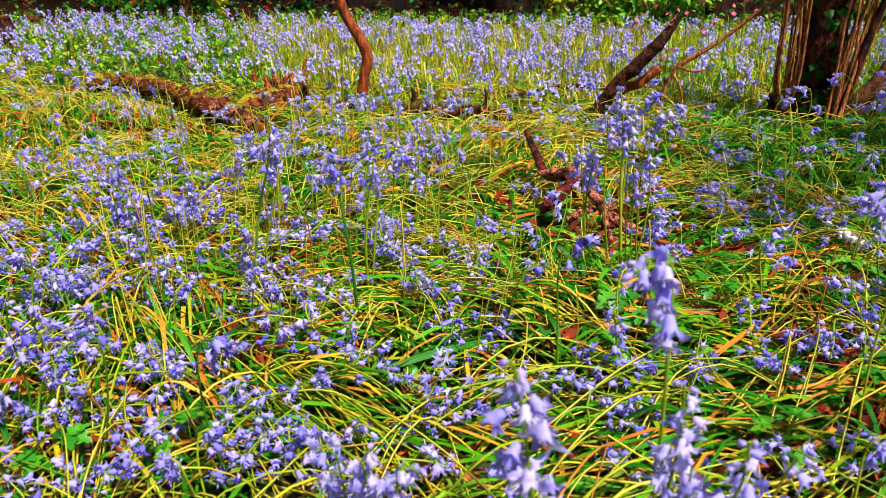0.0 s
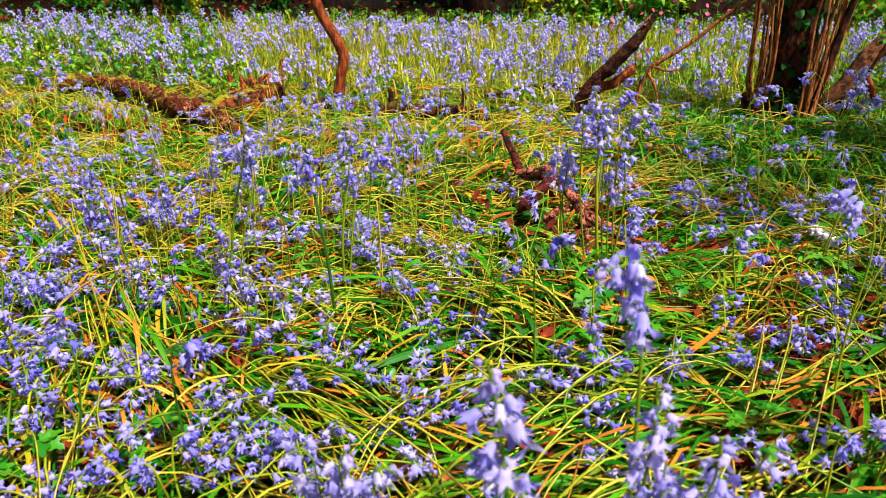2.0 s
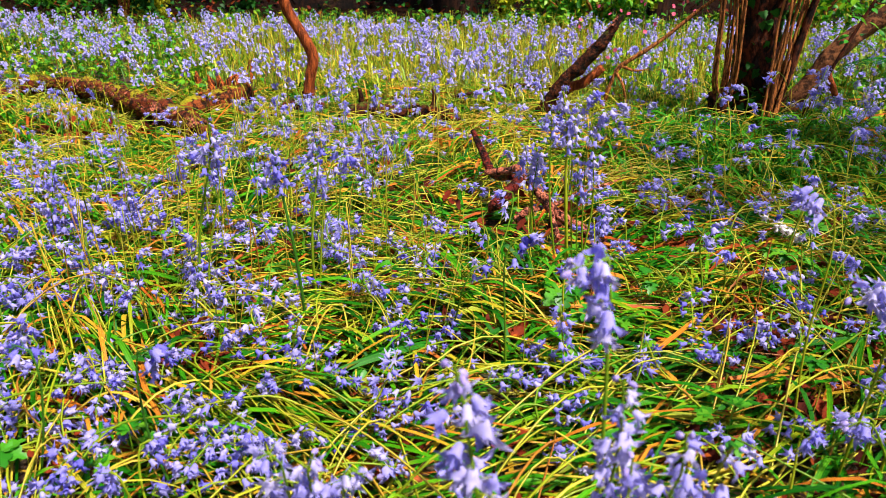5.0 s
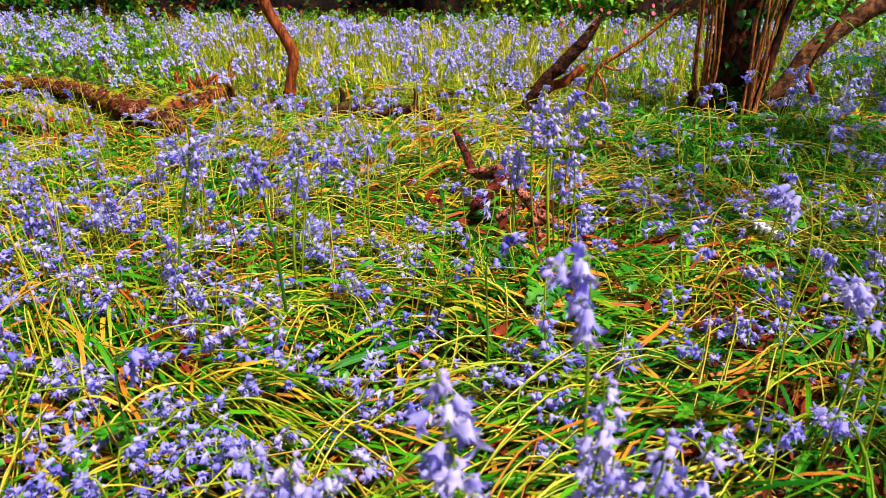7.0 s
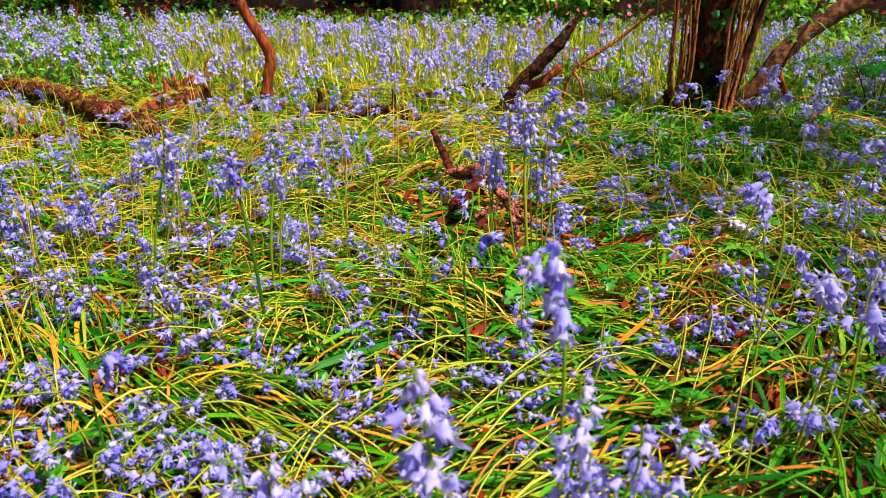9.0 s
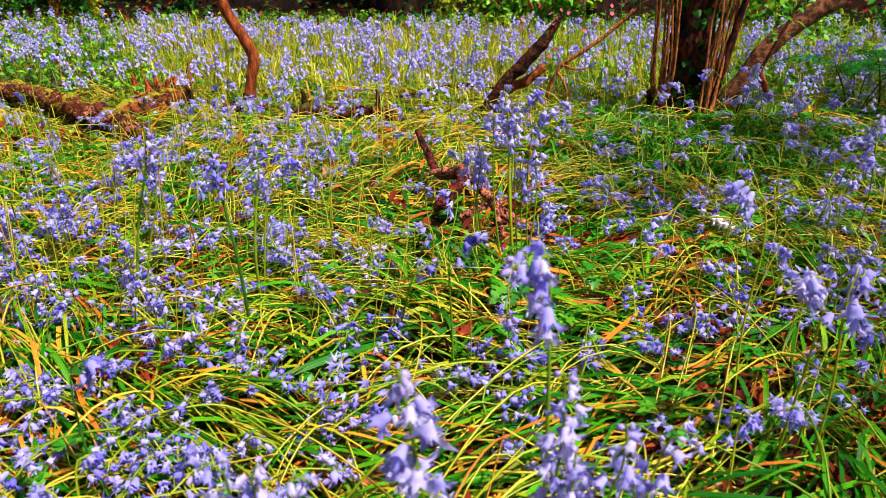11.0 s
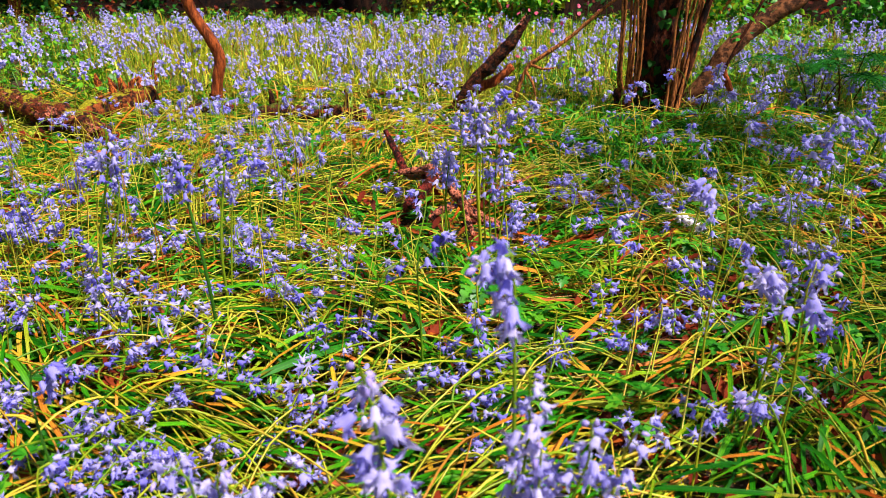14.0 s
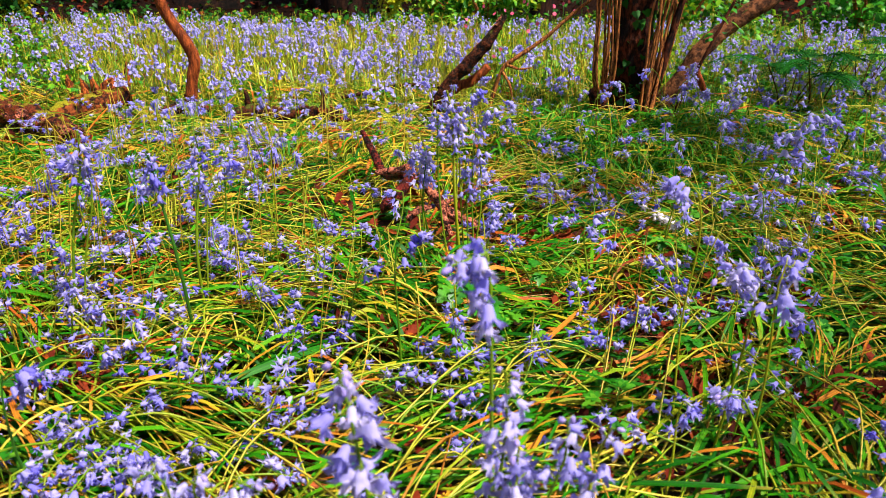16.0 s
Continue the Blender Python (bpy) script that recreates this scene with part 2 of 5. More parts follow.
class Buf:
    """Collects vertices and faces with numpy and makes one mesh of them."""

    def __init__(self):
        self.v, self.f, self.m, self.a, self.n = [], [], [], [], 0

    def add(self, verts, faces, mat=0, place=None):
        """verts (N, 3); faces: list of index arrays (F, 3) or (F, 4); place (N, 3): where on its leaf a vertex lies."""
        verts = np.asarray(verts, float).reshape(-1, 3)
        self.a.append(np.zeros((len(verts), 3)) if place is None else place.reshape(-1, 3))
        for fa in faces:
            fa = np.asarray(fa, int)
            if len(fa):
                self.f.append(fa + self.n)
                self.m.append(np.full(len(fa), mat, int))
        self.v.append(verts)
        self.n += len(verts)

    def many(self, verts, faces, mat=0, place=None):
        """verts (K, N, 3): K copies of one shape that share faces."""
        k, n = verts.shape[:2]
        if k:
            off = (np.arange(k) * n)[:, None, None]
            self.add(verts.reshape(-1, 3), [(np.asarray(fa, int)[None] + off).reshape(-1, np.shape(fa)[1]) for fa in faces if len(fa)], mat, None if place is None else np.repeat(place.reshape(1, -1, 3), k, 0))

    def mesh(self, name, mats, smooth=True):
        me = bpy.data.meshes.new(name)
        v = np.concatenate(self.v)
        tot = np.concatenate([np.full(len(f), f.shape[1]) for f in self.f])
        idx = np.concatenate([f.ravel() for f in self.f])
        me.vertices.add(len(v))
        me.vertices.foreach_set("co", v.astype(np.float32).ravel())
        me.loops.add(len(idx))
        me.loops.foreach_set("vertex_index", idx.astype(np.int32))
        me.polygons.add(len(tot))
        me.polygons.foreach_set("loop_start", np.r_[0, np.cumsum(tot)[:-1]].astype(np.int32))
        for mt in mats:
            me.materials.append(mt)
        me.polygons.foreach_set("material_index", np.concatenate(self.m).astype(np.int32))
        spot = np.concatenate(self.a)
        if spot.any():
            me.attributes.new("leaf_place", "FLOAT_VECTOR", "POINT").data.foreach_set("vector", spot.astype(np.float32).ravel())
        me.update(calc_edges=True)
        me.validate()
        if smooth:
            me.shade_smooth()
        return me


def part(name, data, material, parent, label=""):
    """Links a Buf, a bmesh or a mesh as one part under a thing or a part."""
    if isinstance(data, Buf):
        data = data.mesh(name, [material])
    elif isinstance(data, bmesh.types.BMesh):
        me = bpy.data.meshes.new(name)
        data.to_mesh(me)
        data.free()
        me.materials.append(material)
        me.shade_smooth()
        data = me
    ob = new(name, data)
    ob.parent = parent
    return tagged(ob, label)


def thing(name, at, label, category, group="", kind=""):
    ob = new(name)
    ob.empty_display_size = 0.05
    ob.location = at
    return tagged(ob, label, category, group, kind)


def smooth_line(pts, n):
    """A Catmull-Rom curve through a few points, as n points."""
    p = np.asarray(pts, float)
    p = np.vstack([2 * p[0] - p[1], p, 2 * p[-1] - p[-2]])
    u = np.linspace(0, len(p) - 3 - 1e-9, n)
    i = u.astype(int)
    t = (u - i)[:, None]
    a, b, c, d = p[i], p[i + 1], p[i + 2], p[i + 3]
    return 0.5 * (2 * b + (c - a) * t + (2 * a - 5 * b + 4 * c - d) * t**2 + (3 * b - a - 3 * c + d) * t**3)


def frames_of(line):
    tan = np.gradient(line, axis=0)
    tan /= np.linalg.norm(tan, axis=1)[:, None] + 1e-12
    ref = np.zeros((len(tan), 3))
    ref[:, np.argmin(np.abs(tan).max(0))] = 1.0
    a = np.cross(tan, ref)
    a /= np.linalg.norm(a, axis=1)[:, None] + 1e-9
    return tan, a, np.cross(a, tan)


def tube(buf, line, radii, sides=6, rough=0.0, seed=0, mat=0, capped=True, grain=9.0, offset=(0, 0, 0)):
    """A tapered tube along a line; rough makes it knobbly like bark."""
    line = np.asarray(line, float)
    n = len(line)
    radii = np.interp(np.linspace(0, 1, n), np.linspace(0, 1, len(radii)), radii)
    _, a, b = frames_of(line)
    ang = np.arange(sides) / sides * 2 * np.pi
    ring = np.cos(ang)[None, :, None] * a[:, None] + np.sin(ang)[None, :, None] * b[:, None]
    r = np.repeat(radii[:, None], sides, 1)
    v = line[:, None] + ring * r[..., None]
    if rough:
        k = np.array([[noise.fractal(Vector(q) * grain + Vector((seed, 0, 0)), 0.8, 2.2, 4) for q in row] for row in v])
        v = line[:, None] + ring * (r * (1 + rough * k))[..., None]
    v = v - np.asarray(offset)
    i, j = np.meshgrid(np.arange(n - 1), np.arange(sides), indexing="ij")
    q = np.stack([i * sides + j, i * sides + (j + 1) % sides, (i + 1) * sides + (j + 1) % sides, (i + 1) * sides + j], -1).reshape(-1, 4)
    verts = v.reshape(-1, 3)
    tri = []
    if capped:
        verts = np.vstack([verts, line[0] - np.asarray(offset), line[-1] - np.asarray(offset)])
        c0, c1 = n * sides, n * sides + 1
        tri = [(c0, (k + 1) % sides, k) for k in range(sides)] + [(c1, (n - 1) * sides + k, (n - 1) * sides + (k + 1) % sides) for k in range(sides)]
    buf.add(verts, [q, np.array(tri, int).reshape(-1, 3)], mat)


def turn_to(axis, spin):
    """Matrices (K, 3, 3) that turn -z onto each axis, after a spin about it."""
    z = -axis / (np.linalg.norm(axis, axis=1)[:, None] + 1e-9)
    ref = np.where(np.abs(z[:, 2:3]) > 0.95, [[1.0, 0, 0]], [[0, 0, 1.0]])
    x = np.cross(ref, z)
    x /= np.linalg.norm(x, axis=1)[:, None]
    y = np.cross(z, x)
    c, s = np.cos(spin)[:, None], np.sin(spin)[:, None]
    return np.stack([c * x + s * y, c * y - s * x, z], -1)


def bell_shape(level):
    """A bell that hangs down from the origin, one unit long, with six curled tips."""
    if level == 2:
        rings, k = [(0.0, 0.09), (-0.08, 0.20), (-0.32, 0.25), (-0.54, 0.29)], 12
    elif level == 1:
        rings, k = [(0.0, 0.10), (-0.26, 0.24), (-0.58, 0.29)], 6
    else:
        rings, k = [(0.0, 0.12), (-0.55, 0.30)], 5
    ang = np.arange(k) / k * 2 * np.pi
    v = [np.c_[r * np.cos(ang), r * np.sin(ang), np.full(k, z)] for z, r in rings]
    if level == 2:
        even = np.arange(k) % 2 == 0
        r, z = np.where(even, 0.50, 0.31), np.where(even, -0.92, -0.58)
        v.append(np.c_[r * np.cos(ang), r * np.sin(ang), z])
    elif level == 1:
        v.append(np.c_[0.62 * np.cos(ang), 0.62 * np.sin(ang), np.full(k, -1.0)])
    else:
        v.append(np.c_[0.62 * np.cos(ang + 0.6), 0.62 * np.sin(ang + 0.6), np.full(k, -0.95)])
    n = len(v)
    i, j = np.meshgrid(np.arange(n - 1), np.arange(k), indexing="ij")
    q = np.stack([i * k + j, (i + 1) * k + j, (i + 1) * k + (j + 1) % k, i * k + (j + 1) % k], -1).reshape(-1, 4)
    verts, tri = np.vstack(v), []
    if level == 2:
        tips = np.c_[0.88 * np.cos(ang[::2]), 0.88 * np.sin(ang[::2]), np.full(6, -0.84)]
        base = (n - 1) * k
        for m in range(6):
            e = base + 2 * m
            tri += [(len(verts) + m, e, base + (2 * m + 1) % k), (len(verts) + m, base + (2 * m - 1) % k, e)]
        verts = np.vstack([verts, tips])
    elif level == 1:
        q = q[:-6]
        base, up = (n - 1) * k, (n - 2) * k
        for m in range(6):
            tri += [(up + m, base + m, up + (m + 1) % 6)]
        q = np.vstack([q])
        verts[base : base + 6, :2] = np.c_[np.cos(ang + np.pi / 6), np.sin(ang + np.pi / 6)] * 0.82
    return verts, [q, np.array(tri, int).reshape(-1, 3)]


BELLS = {k: bell_shape(k) for k in (0, 1, 2)}


def raceme(rg, base, top, kind, nod=0.0, bells=10, size=0.017, head=0.34, spread=None):
    """The lines of one bluebell: its stem, and for each bell where it hangs, its axis, size and pedicel's root.
    kind: upright, nodding or fallen. nod: the way to which the head leans."""
    base, top = np.asarray(base, float), np.asarray(top, float)
    out = np.array([np.cos(nod), np.sin(nod), 0.0])
    ln = np.linalg.norm(top - base)
    if kind == "fallen":
        mid = base * 0.5 + top * 0.5 + np.r_[rg.normal(0, 0.03, 2), 0.05 + 0.03 * rg.random()]
        pts = [base, base * 0.8 + mid * 0.2 + [0, 0, 0.045], mid, top * 0.8 + mid * 0.2 + [0, 0, 0.015], top]
    elif kind == "nodding":
        side = min(0.11 * ln, 0.032)
        pts = [base, base + (top - base) * 0.45 - out * side * 0.5 + np.r_[rg.normal(0, 0.006, 2), 0], base + (top - base) * 0.83 - out * side * 0.75, top - out * side * 0.15 + [0, 0, 0.02 * ln], top + out * side * 0.9 + [0, 0, -0.05 * ln]]
    elif kind == "arched":
        reach = spread if spread is not None else min(0.26 * ln, 0.075)
        pts = [base, base * 0.5 + top * 0.5 - out * reach * 0.15 + np.r_[rg.normal(0, 0.005, 2), 0], base * 0.14 + top * 0.86 - out * reach * 0.12, top, top + out * reach * 0.55 - [0, 0, reach * 0.08], top + out * reach - [0, 0, reach * 0.45]]
    else:
        pts = [base, base + (top - base) * 0.5 + np.r_[rg.normal(0, 0.012, 2), 0] * min(1, ln * 3), base + (top - base) * 0.85 + np.r_[rg.normal(0, 0.006, 2), 0], top]
    line = smooth_line(pts, 40)
    far = np.r_[0, np.cumsum(np.linalg.norm(np.diff(line, axis=0), axis=1))]
    seg = np.linspace(0, 1, 14)
    line = np.stack([np.interp(seg, far / far[-1], line[:, c]) for c in range(3)], 1)
    head = {"upright": float(np.interp(head, [0, 0.333, 0.667, 1], [0, 0.2, 0.5, 1])), "nodding": 0.62 * head, "fallen": 0.72 * head}.get(kind, head)
    u = 1 - head * np.clip((np.arange(bells) + 0.3 + rg.normal(0, 0.45, bells)) / bells, 0, 1) ** 1.15
    root = np.stack([np.interp(u, seg, line[:, c]) for c in range(3)], 1)
    wide = spread if spread is not None else (0.75 if kind == "nodding" else 2.6)
    ang = nod + rg.normal(0, 1, bells) * wide * 0.6 if kind == "nodding" else nod + np.arange(bells) * 2.4 + rg.normal(0, 0.5, bells)
    if kind == "arched":
        ang = nod + np.where(np.arange(bells) % 2 == 0, 0.9, -0.9) + rg.normal(0, 0.7, bells)
    if kind == "fallen":
        ang = nod + np.where(np.arange(bells) % 2 == 0, 1.1, -1.1) + rg.normal(0, 0.6, bells)
    way = np.c_[np.cos(ang), np.sin(ang), np.zeros(bells)]
    low = np.linspace(0.0, 1.0, bells)[:, None]
    ped = size * (0.4 + 0.85 * low) * rg.uniform(0.55, 1.3, (bells, 1)) * (0.8 if kind == "upright" else 1.0)
    spot = root + way * ped + [0, 0, 1] * ped * 0.25
    if kind == "fallen":
        spot[:, 2] = np.maximum(spot[:, 2], size * 0.9 + gz(spot[:, 0], spot[:, 1]))
    axis = way * ({"upright": 0.6, "arched": 0.4}.get(kind, 0.8) - 0.35 * low + rg.normal(0, 0.18, (bells, 1))) - [0, 0, 1] * (0.75 + 0.2 * low)
    axis = axis + rg.normal(0, 0.22, (bells, 3)) + [0, 0, 0.35] * (1 - low) ** 2
    if kind == "fallen":
        axis = way * 0.9 - [0, 0, 0.45] + rg.normal(0, 0.25, (bells, 3))
    sz = size * (0.62 + 0.42 * np.minimum(1, low[:, 0] * 2.2)) * rg.uniform(0.86, 1.12, bells)
    return line, root, spot, axis, sz


def stems_into(buf, line, root, spot, r0, sides, mat=0, pedicels=True, offset=(0, 0, 0)):
    tube(buf, line, [r0, r0 * 0.9, r0 * 0.55], sides, 0, 0, mat, False, offset=offset)
    if pedicels:
        for a, b in zip(root, spot):
            tube(buf, np.array([a, b]), [r0 * 0.4, r0 * 0.32], 3, 0, 0, mat, False, offset=offset)


BELL_MESH = []
for mt in (BELL, BELL_PALE, BELL_WHITE):
    kinds = []
    for _ in range(5):
        v, fa = BELLS[2]
        v = v.copy()
        low = np.clip((-v[:, 2] - 0.45) / 0.5, 0, 1)[:, None]
        v += low * rng.normal(0, 0.09, v.shape)
        v[:, 0] *= 1 + 0.25 * rng.normal()
        b = Buf()
        b.add(v, fa)
        kinds.append(b.mesh("bell", [mt]))
    BELL_MESH.append(kinds)
b = Buf()
tube(b, np.array([[0, 0, 0], [0, 0, -0.2], [0, 0, -0.55], [0, 0, -0.85]]), [0.10, 0.24, 0.26, 0.05], 7)
BUD_MESH = b.mesh("bud", [BUD])

GROUPS = {"arched": "arching bluebells", "upright": "standing bluebells", "nodding": "nodding bluebells", "fallen": "fallen bluebells"}
LABELS = {
    "arched": "pale violet bluebell arching over with hanging bells",
    "upright": "upright bluebell with violet-blue bells round its stem",
    "nodding": "violet-blue bluebell with its bells nodding to one side",
    "fallen": "bluebell fallen over on the matted yellow-green leaves",
}


def bluebell(base, top, kind, nod=0.0, bells=10, size=0.017, head=0.34, petal=0, stem=STEM, r0=0.0021, buds=2, label="", spread=None):
    """One bluebell as a thing: a stem, and each bell as a part."""
    base = np.array([base[0], base[1], float(gz(base[0], base[1])) - 0.004])
    line, root, spot, axis, sz = raceme(rng, base, top, kind, nod, bells, size, head, spread)
    ob = thing("bluebell", base, label or LABELS[kind], "bluebell", GROUPS[kind])
    sb = Buf()
    stems_into(sb, line, root, spot, r0, 6, offset=base)
    part("stem", sb, stem, ob)
    rot = turn_to(axis, rng.uniform(0, 6.28, len(sz)))
    for k in range(len(sz)):
        bud = k < buds
        o = new("bud" if bud else "bell", BUD_MESH if bud else BELL_MESH[petal][int(rng.integers(5))])
        o.parent = ob
        r = Matrix([list(row) for row in rot[k]]).to_4x4()
        s = float(sz[k])
        o.matrix_local = Matrix.Translation(Vector(spot[k] - base)) @ r @ Matrix.Diagonal((s * rng.uniform(0.85, 1.05), s * rng.uniform(0.85, 1.05), s, 1))
    return ob


def scatter(n, y0, y1, density=None, margin=0.35):
    """Points of the clearing between two depths, thinned by a density from 0 to 1."""
    y = np.sqrt(rng.uniform(max(y0, 0.2) ** 2, y1**2, n * 2))
    x = rng.uniform(-1.13 * y - margin, 0.64 * y + margin + 0.1)
    if density is not None:
        keep = rng.random(len(x)) < density(x, y)
        x, y = x[keep], y[keep]
    return x[:n], y[:n]


def area(y0, y1, margin=0.35):
    return 0.885 * (y1**2 - y0**2) + (2 * margin + 0.1) * (y1 - y0)


def bump_field(x, y, s, ph):
    return 0.5 + 0.25 * (np.sin(s * x + ph) * np.cos(s * 1.3 * y - ph) + np.sin(s * 2.1 * y + 1.7 * s * x + 2 * ph))


WOOD = [np.array(q, float) for q in (
    ((-2.64, 3.30), (-2.44, 3.38), (-2.17, 3.33), (-1.90, 3.16), (-1.61, 2.96), (-1.29, 2.77)),
    ((-1.58, 3.10), (-1.34, 3.36)), ((-1.66, 3.62), (-1.56, 3.62)), ((-1.0, 3.2), (-0.98, 3.2)),
    ((-0.77, 3.02), (-0.60, 3.10), (-0.25, 3.12)),
    ((-0.05, 1.90), (0.10, 1.90), (0.23, 1.86), (0.32, 1.80)))]


def wood_gap(x, y):
    """How far points of the plan lie from the dead wood."""
    best = np.full(np.shape(x), 9.0)
    for line in WOOD:
        for a, b in zip(line[:-1], line[1:]):
            d = b - a
            u = np.clip(((x - a[0]) * d[0] + (y - a[1]) * d[1]) / (d @ d), 0, 1)
            best = np.minimum(best, np.hypot(x - a[0] - u * d[0], y - a[1] - u * d[1]))
    return best


def blades(buf, x, y, head, length, width, lift, droop, z0, segs=6, bend=None, fold=0.25, mat=0):
    """Strap leaves: each runs from x, y along head, rises by lift in its arc and ends droop lower; folded along the middle."""
    n = len(x)
    s = np.linspace(0, 1, segs + 1)[None]
    bend = rng.normal(0, 0.5, n) if bend is None else bend
    th = head[:, None] + bend[:, None] * s
    step = length[:, None] / segs
    px = x[:, None] + np.concatenate([np.zeros((n, 1)), np.cumsum(np.cos(th[:, :-1]) * step, 1)], 1)
    py = y[:, None] + np.concatenate([np.zeros((n, 1)), np.cumsum(np.sin(th[:, :-1]) * step, 1)], 1)
    gap = wood_gap(px, py)
    low = np.clip(gap / 0.3, 0.3, 1.0)
    pz = gz(px, py) + low * (z0[:, None] + lift[:, None] * np.sin(np.pi * s**0.8) + droop[:, None] * s)
    pz = np.maximum(pz, gz(px, py) + 0.002)
    wd = width[:, None] * np.sin(np.pi * np.clip(0.12 + 0.88 * s, 0, 0.999)) ** 0.6 * 0.5
    roll = rng.normal(0, 0.35, n)[:, None]
    sx, sy = -np.sin(th), np.cos(th)
    v = np.empty((n, segs + 1, 3, 3))
    for k, e in enumerate((-1, 0, 1)):
        v[:, :, k, 0] = px + sx * wd * e
        v[:, :, k, 1] = py + sy * wd * e
        v[:, :, k, 2] = pz + np.abs(e) * wd * fold + e * wd * roll
    v = v[gap.min(1) > 0.014]
    n = len(v)
    i, j = np.meshgrid(np.arange(segs), np.arange(2), indexing="ij")
    q = np.stack([i * 3 + j, i * 3 + j + 1, (i + 1) * 3 + j + 1, (i + 1) * 3 + j], -1).reshape(-1, 4)
    across = np.zeros((segs + 1, 3, 3))
    across[:, :, 0] = np.array([1.0, 0.0, 1.0])[None]
    across[:, :, 1] = s[0][:, None]
    buf.many(v.reshape(n, 3 * segs + 3, 3), [q], mat, across)


def straws(buf, x, y, head, length, radius, lift, droop, z0, segs=8, bend=None, mat=0):
    """Thin round stems that lie or arch over the mat."""
    n = len(x)
    s = np.linspace(0, 1, segs + 1)[None]
    bend = rng.normal(0, 0.38, n) if bend is None else bend
    th = head[:, None] + bend[:, None] * s
    step = length[:, None] / segs
    px = x[:, None] + np.concatenate([np.zeros((n, 1)), np.cumsum(np.cos(th[:, :-1]) * step, 1)], 1)
    py = y[:, None] + np.concatenate([np.zeros((n, 1)), np.cumsum(np.sin(th[:, :-1]) * step, 1)], 1)
    gap = wood_gap(px, py)
    low = np.clip(gap / 0.35, 0.25, 1.0)
    pz = gz(px, py) + low * (z0[:, None] + lift[:, None] * np.sin(np.pi * s) + droop[:, None] * s)
    pz = np.maximum(pz, gz(px, py) + 0.003)
    v = np.empty((n, segs + 1, 3, 3))
    for k in range(3):
        a = k * 2 * np.pi / 3
        v[:, :, k, 0] = px - np.sin(th) * np.cos(a) * radius[:, None]
        v[:, :, k, 1] = py + np.cos(th) * np.cos(a) * radius[:, None]
        v[:, :, k, 2] = pz + np.sin(a) * radius[:, None]
    v = v[gap.min(1) > 0.014]
    n = len(v)
    i, j = np.meshgrid(np.arange(segs), np.arange(3), indexing="ij")
    q = np.stack([i * 3 + j, i * 3 + (j + 1) % 3, (i + 1) * 3 + (j + 1) % 3, (i + 1) * 3 + j], -1).reshape(-1, 4)
    buf.many(v.reshape(n, 3 * segs + 3, 3), [q], mat)


def leaf_outline(kind):
    """Flat leaves one unit long along +y: outline halves, folded at the midrib, as vertices and faces."""
    prof = {
        "oval": [(0.0, 0.02), (0.22, 0.25), (0.50, 0.29), (0.78, 0.16), (1.0, 0.0)],
        "nettle": [(0.0, 0.03), (0.18, 0.28), (0.52, 0.23), (1.0, 0.0)],
        "lobed": [(0.0, 0.04), (0.06, 0.34), (0.20, 0.46), (0.32, 0.22), (0.46, 0.40), (0.62, 0.34), (0.70, 0.14), (0.86, 0.16), (1.0, 0.0)],
        "oak": [(0.0, 0.02), (0.15, 0.10), (0.25, 0.22), (0.34, 0.13), (0.48, 0.30), (0.58, 0.18), (0.74, 0.26), (0.88, 0.15), (1.0, 0.0)],
        "ivy": [(0.0, 0.03), (-0.08, 0.30), (0.10, 0.50), (0.30, 0.36), (0.42, 0.40), (0.60, 0.24), (0.80, 0.10), (1.0, 0.0)],
    }[kind]
    n = len(prof)
    v = [(0, max(0.0, y), 0) for y, _ in prof] + [(w_, y, 0.22 * w_) for y, w_ in prof] + [(-w_, y, 0.22 * w_) for y, w_ in prof]
    q = [(i, n + i, n + i + 1, i + 1) for i in range(n - 1)] + [(i, i + 1, 2 * n + i + 1, 2 * n + i) for i in range(n - 1)]
    return np.array(v, float), [np.array(q)]


OUTLINE = {k: leaf_outline(k) for k in ("oval", "nettle", "lobed", "oak", "ivy")}


def strew(buf, kind, x, y, z, size, yaw, pitch, roll, curl=0.0, mat=0):
    """Many leaves of one outline, each with its own turn."""
    v, fa = OUTLINE[kind]
    v = np.repeat(v[None], len(x), 0)
    v[:, :, 2] += -np.asarray(curl)[..., None] * v[:, :, 1] ** 2 if np.ndim(curl) else -curl * v[:, :, 1] ** 2
    v = v * size[:, None, None]
    c, s = np.cos(roll)[:, None], np.sin(roll)[:, None]
    vx, vz = v[..., 0] * c + v[..., 2] * s, v[..., 2] * c - v[..., 0] * s
    vy = v[..., 1]
    c, s = np.cos(pitch)[:, None], np.sin(pitch)[:, None]
    vy, vz = vy * c - vz * s, vy * s + vz * c
    c, s = np.cos(yaw)[:, None], np.sin(yaw)[:, None]
    vx, vy = vx * c - vy * s, vx * s + vy * c
    buf.many(np.stack([vx + x[:, None], vy + y[:, None], vz + z[:, None]], -1), fa, mat)


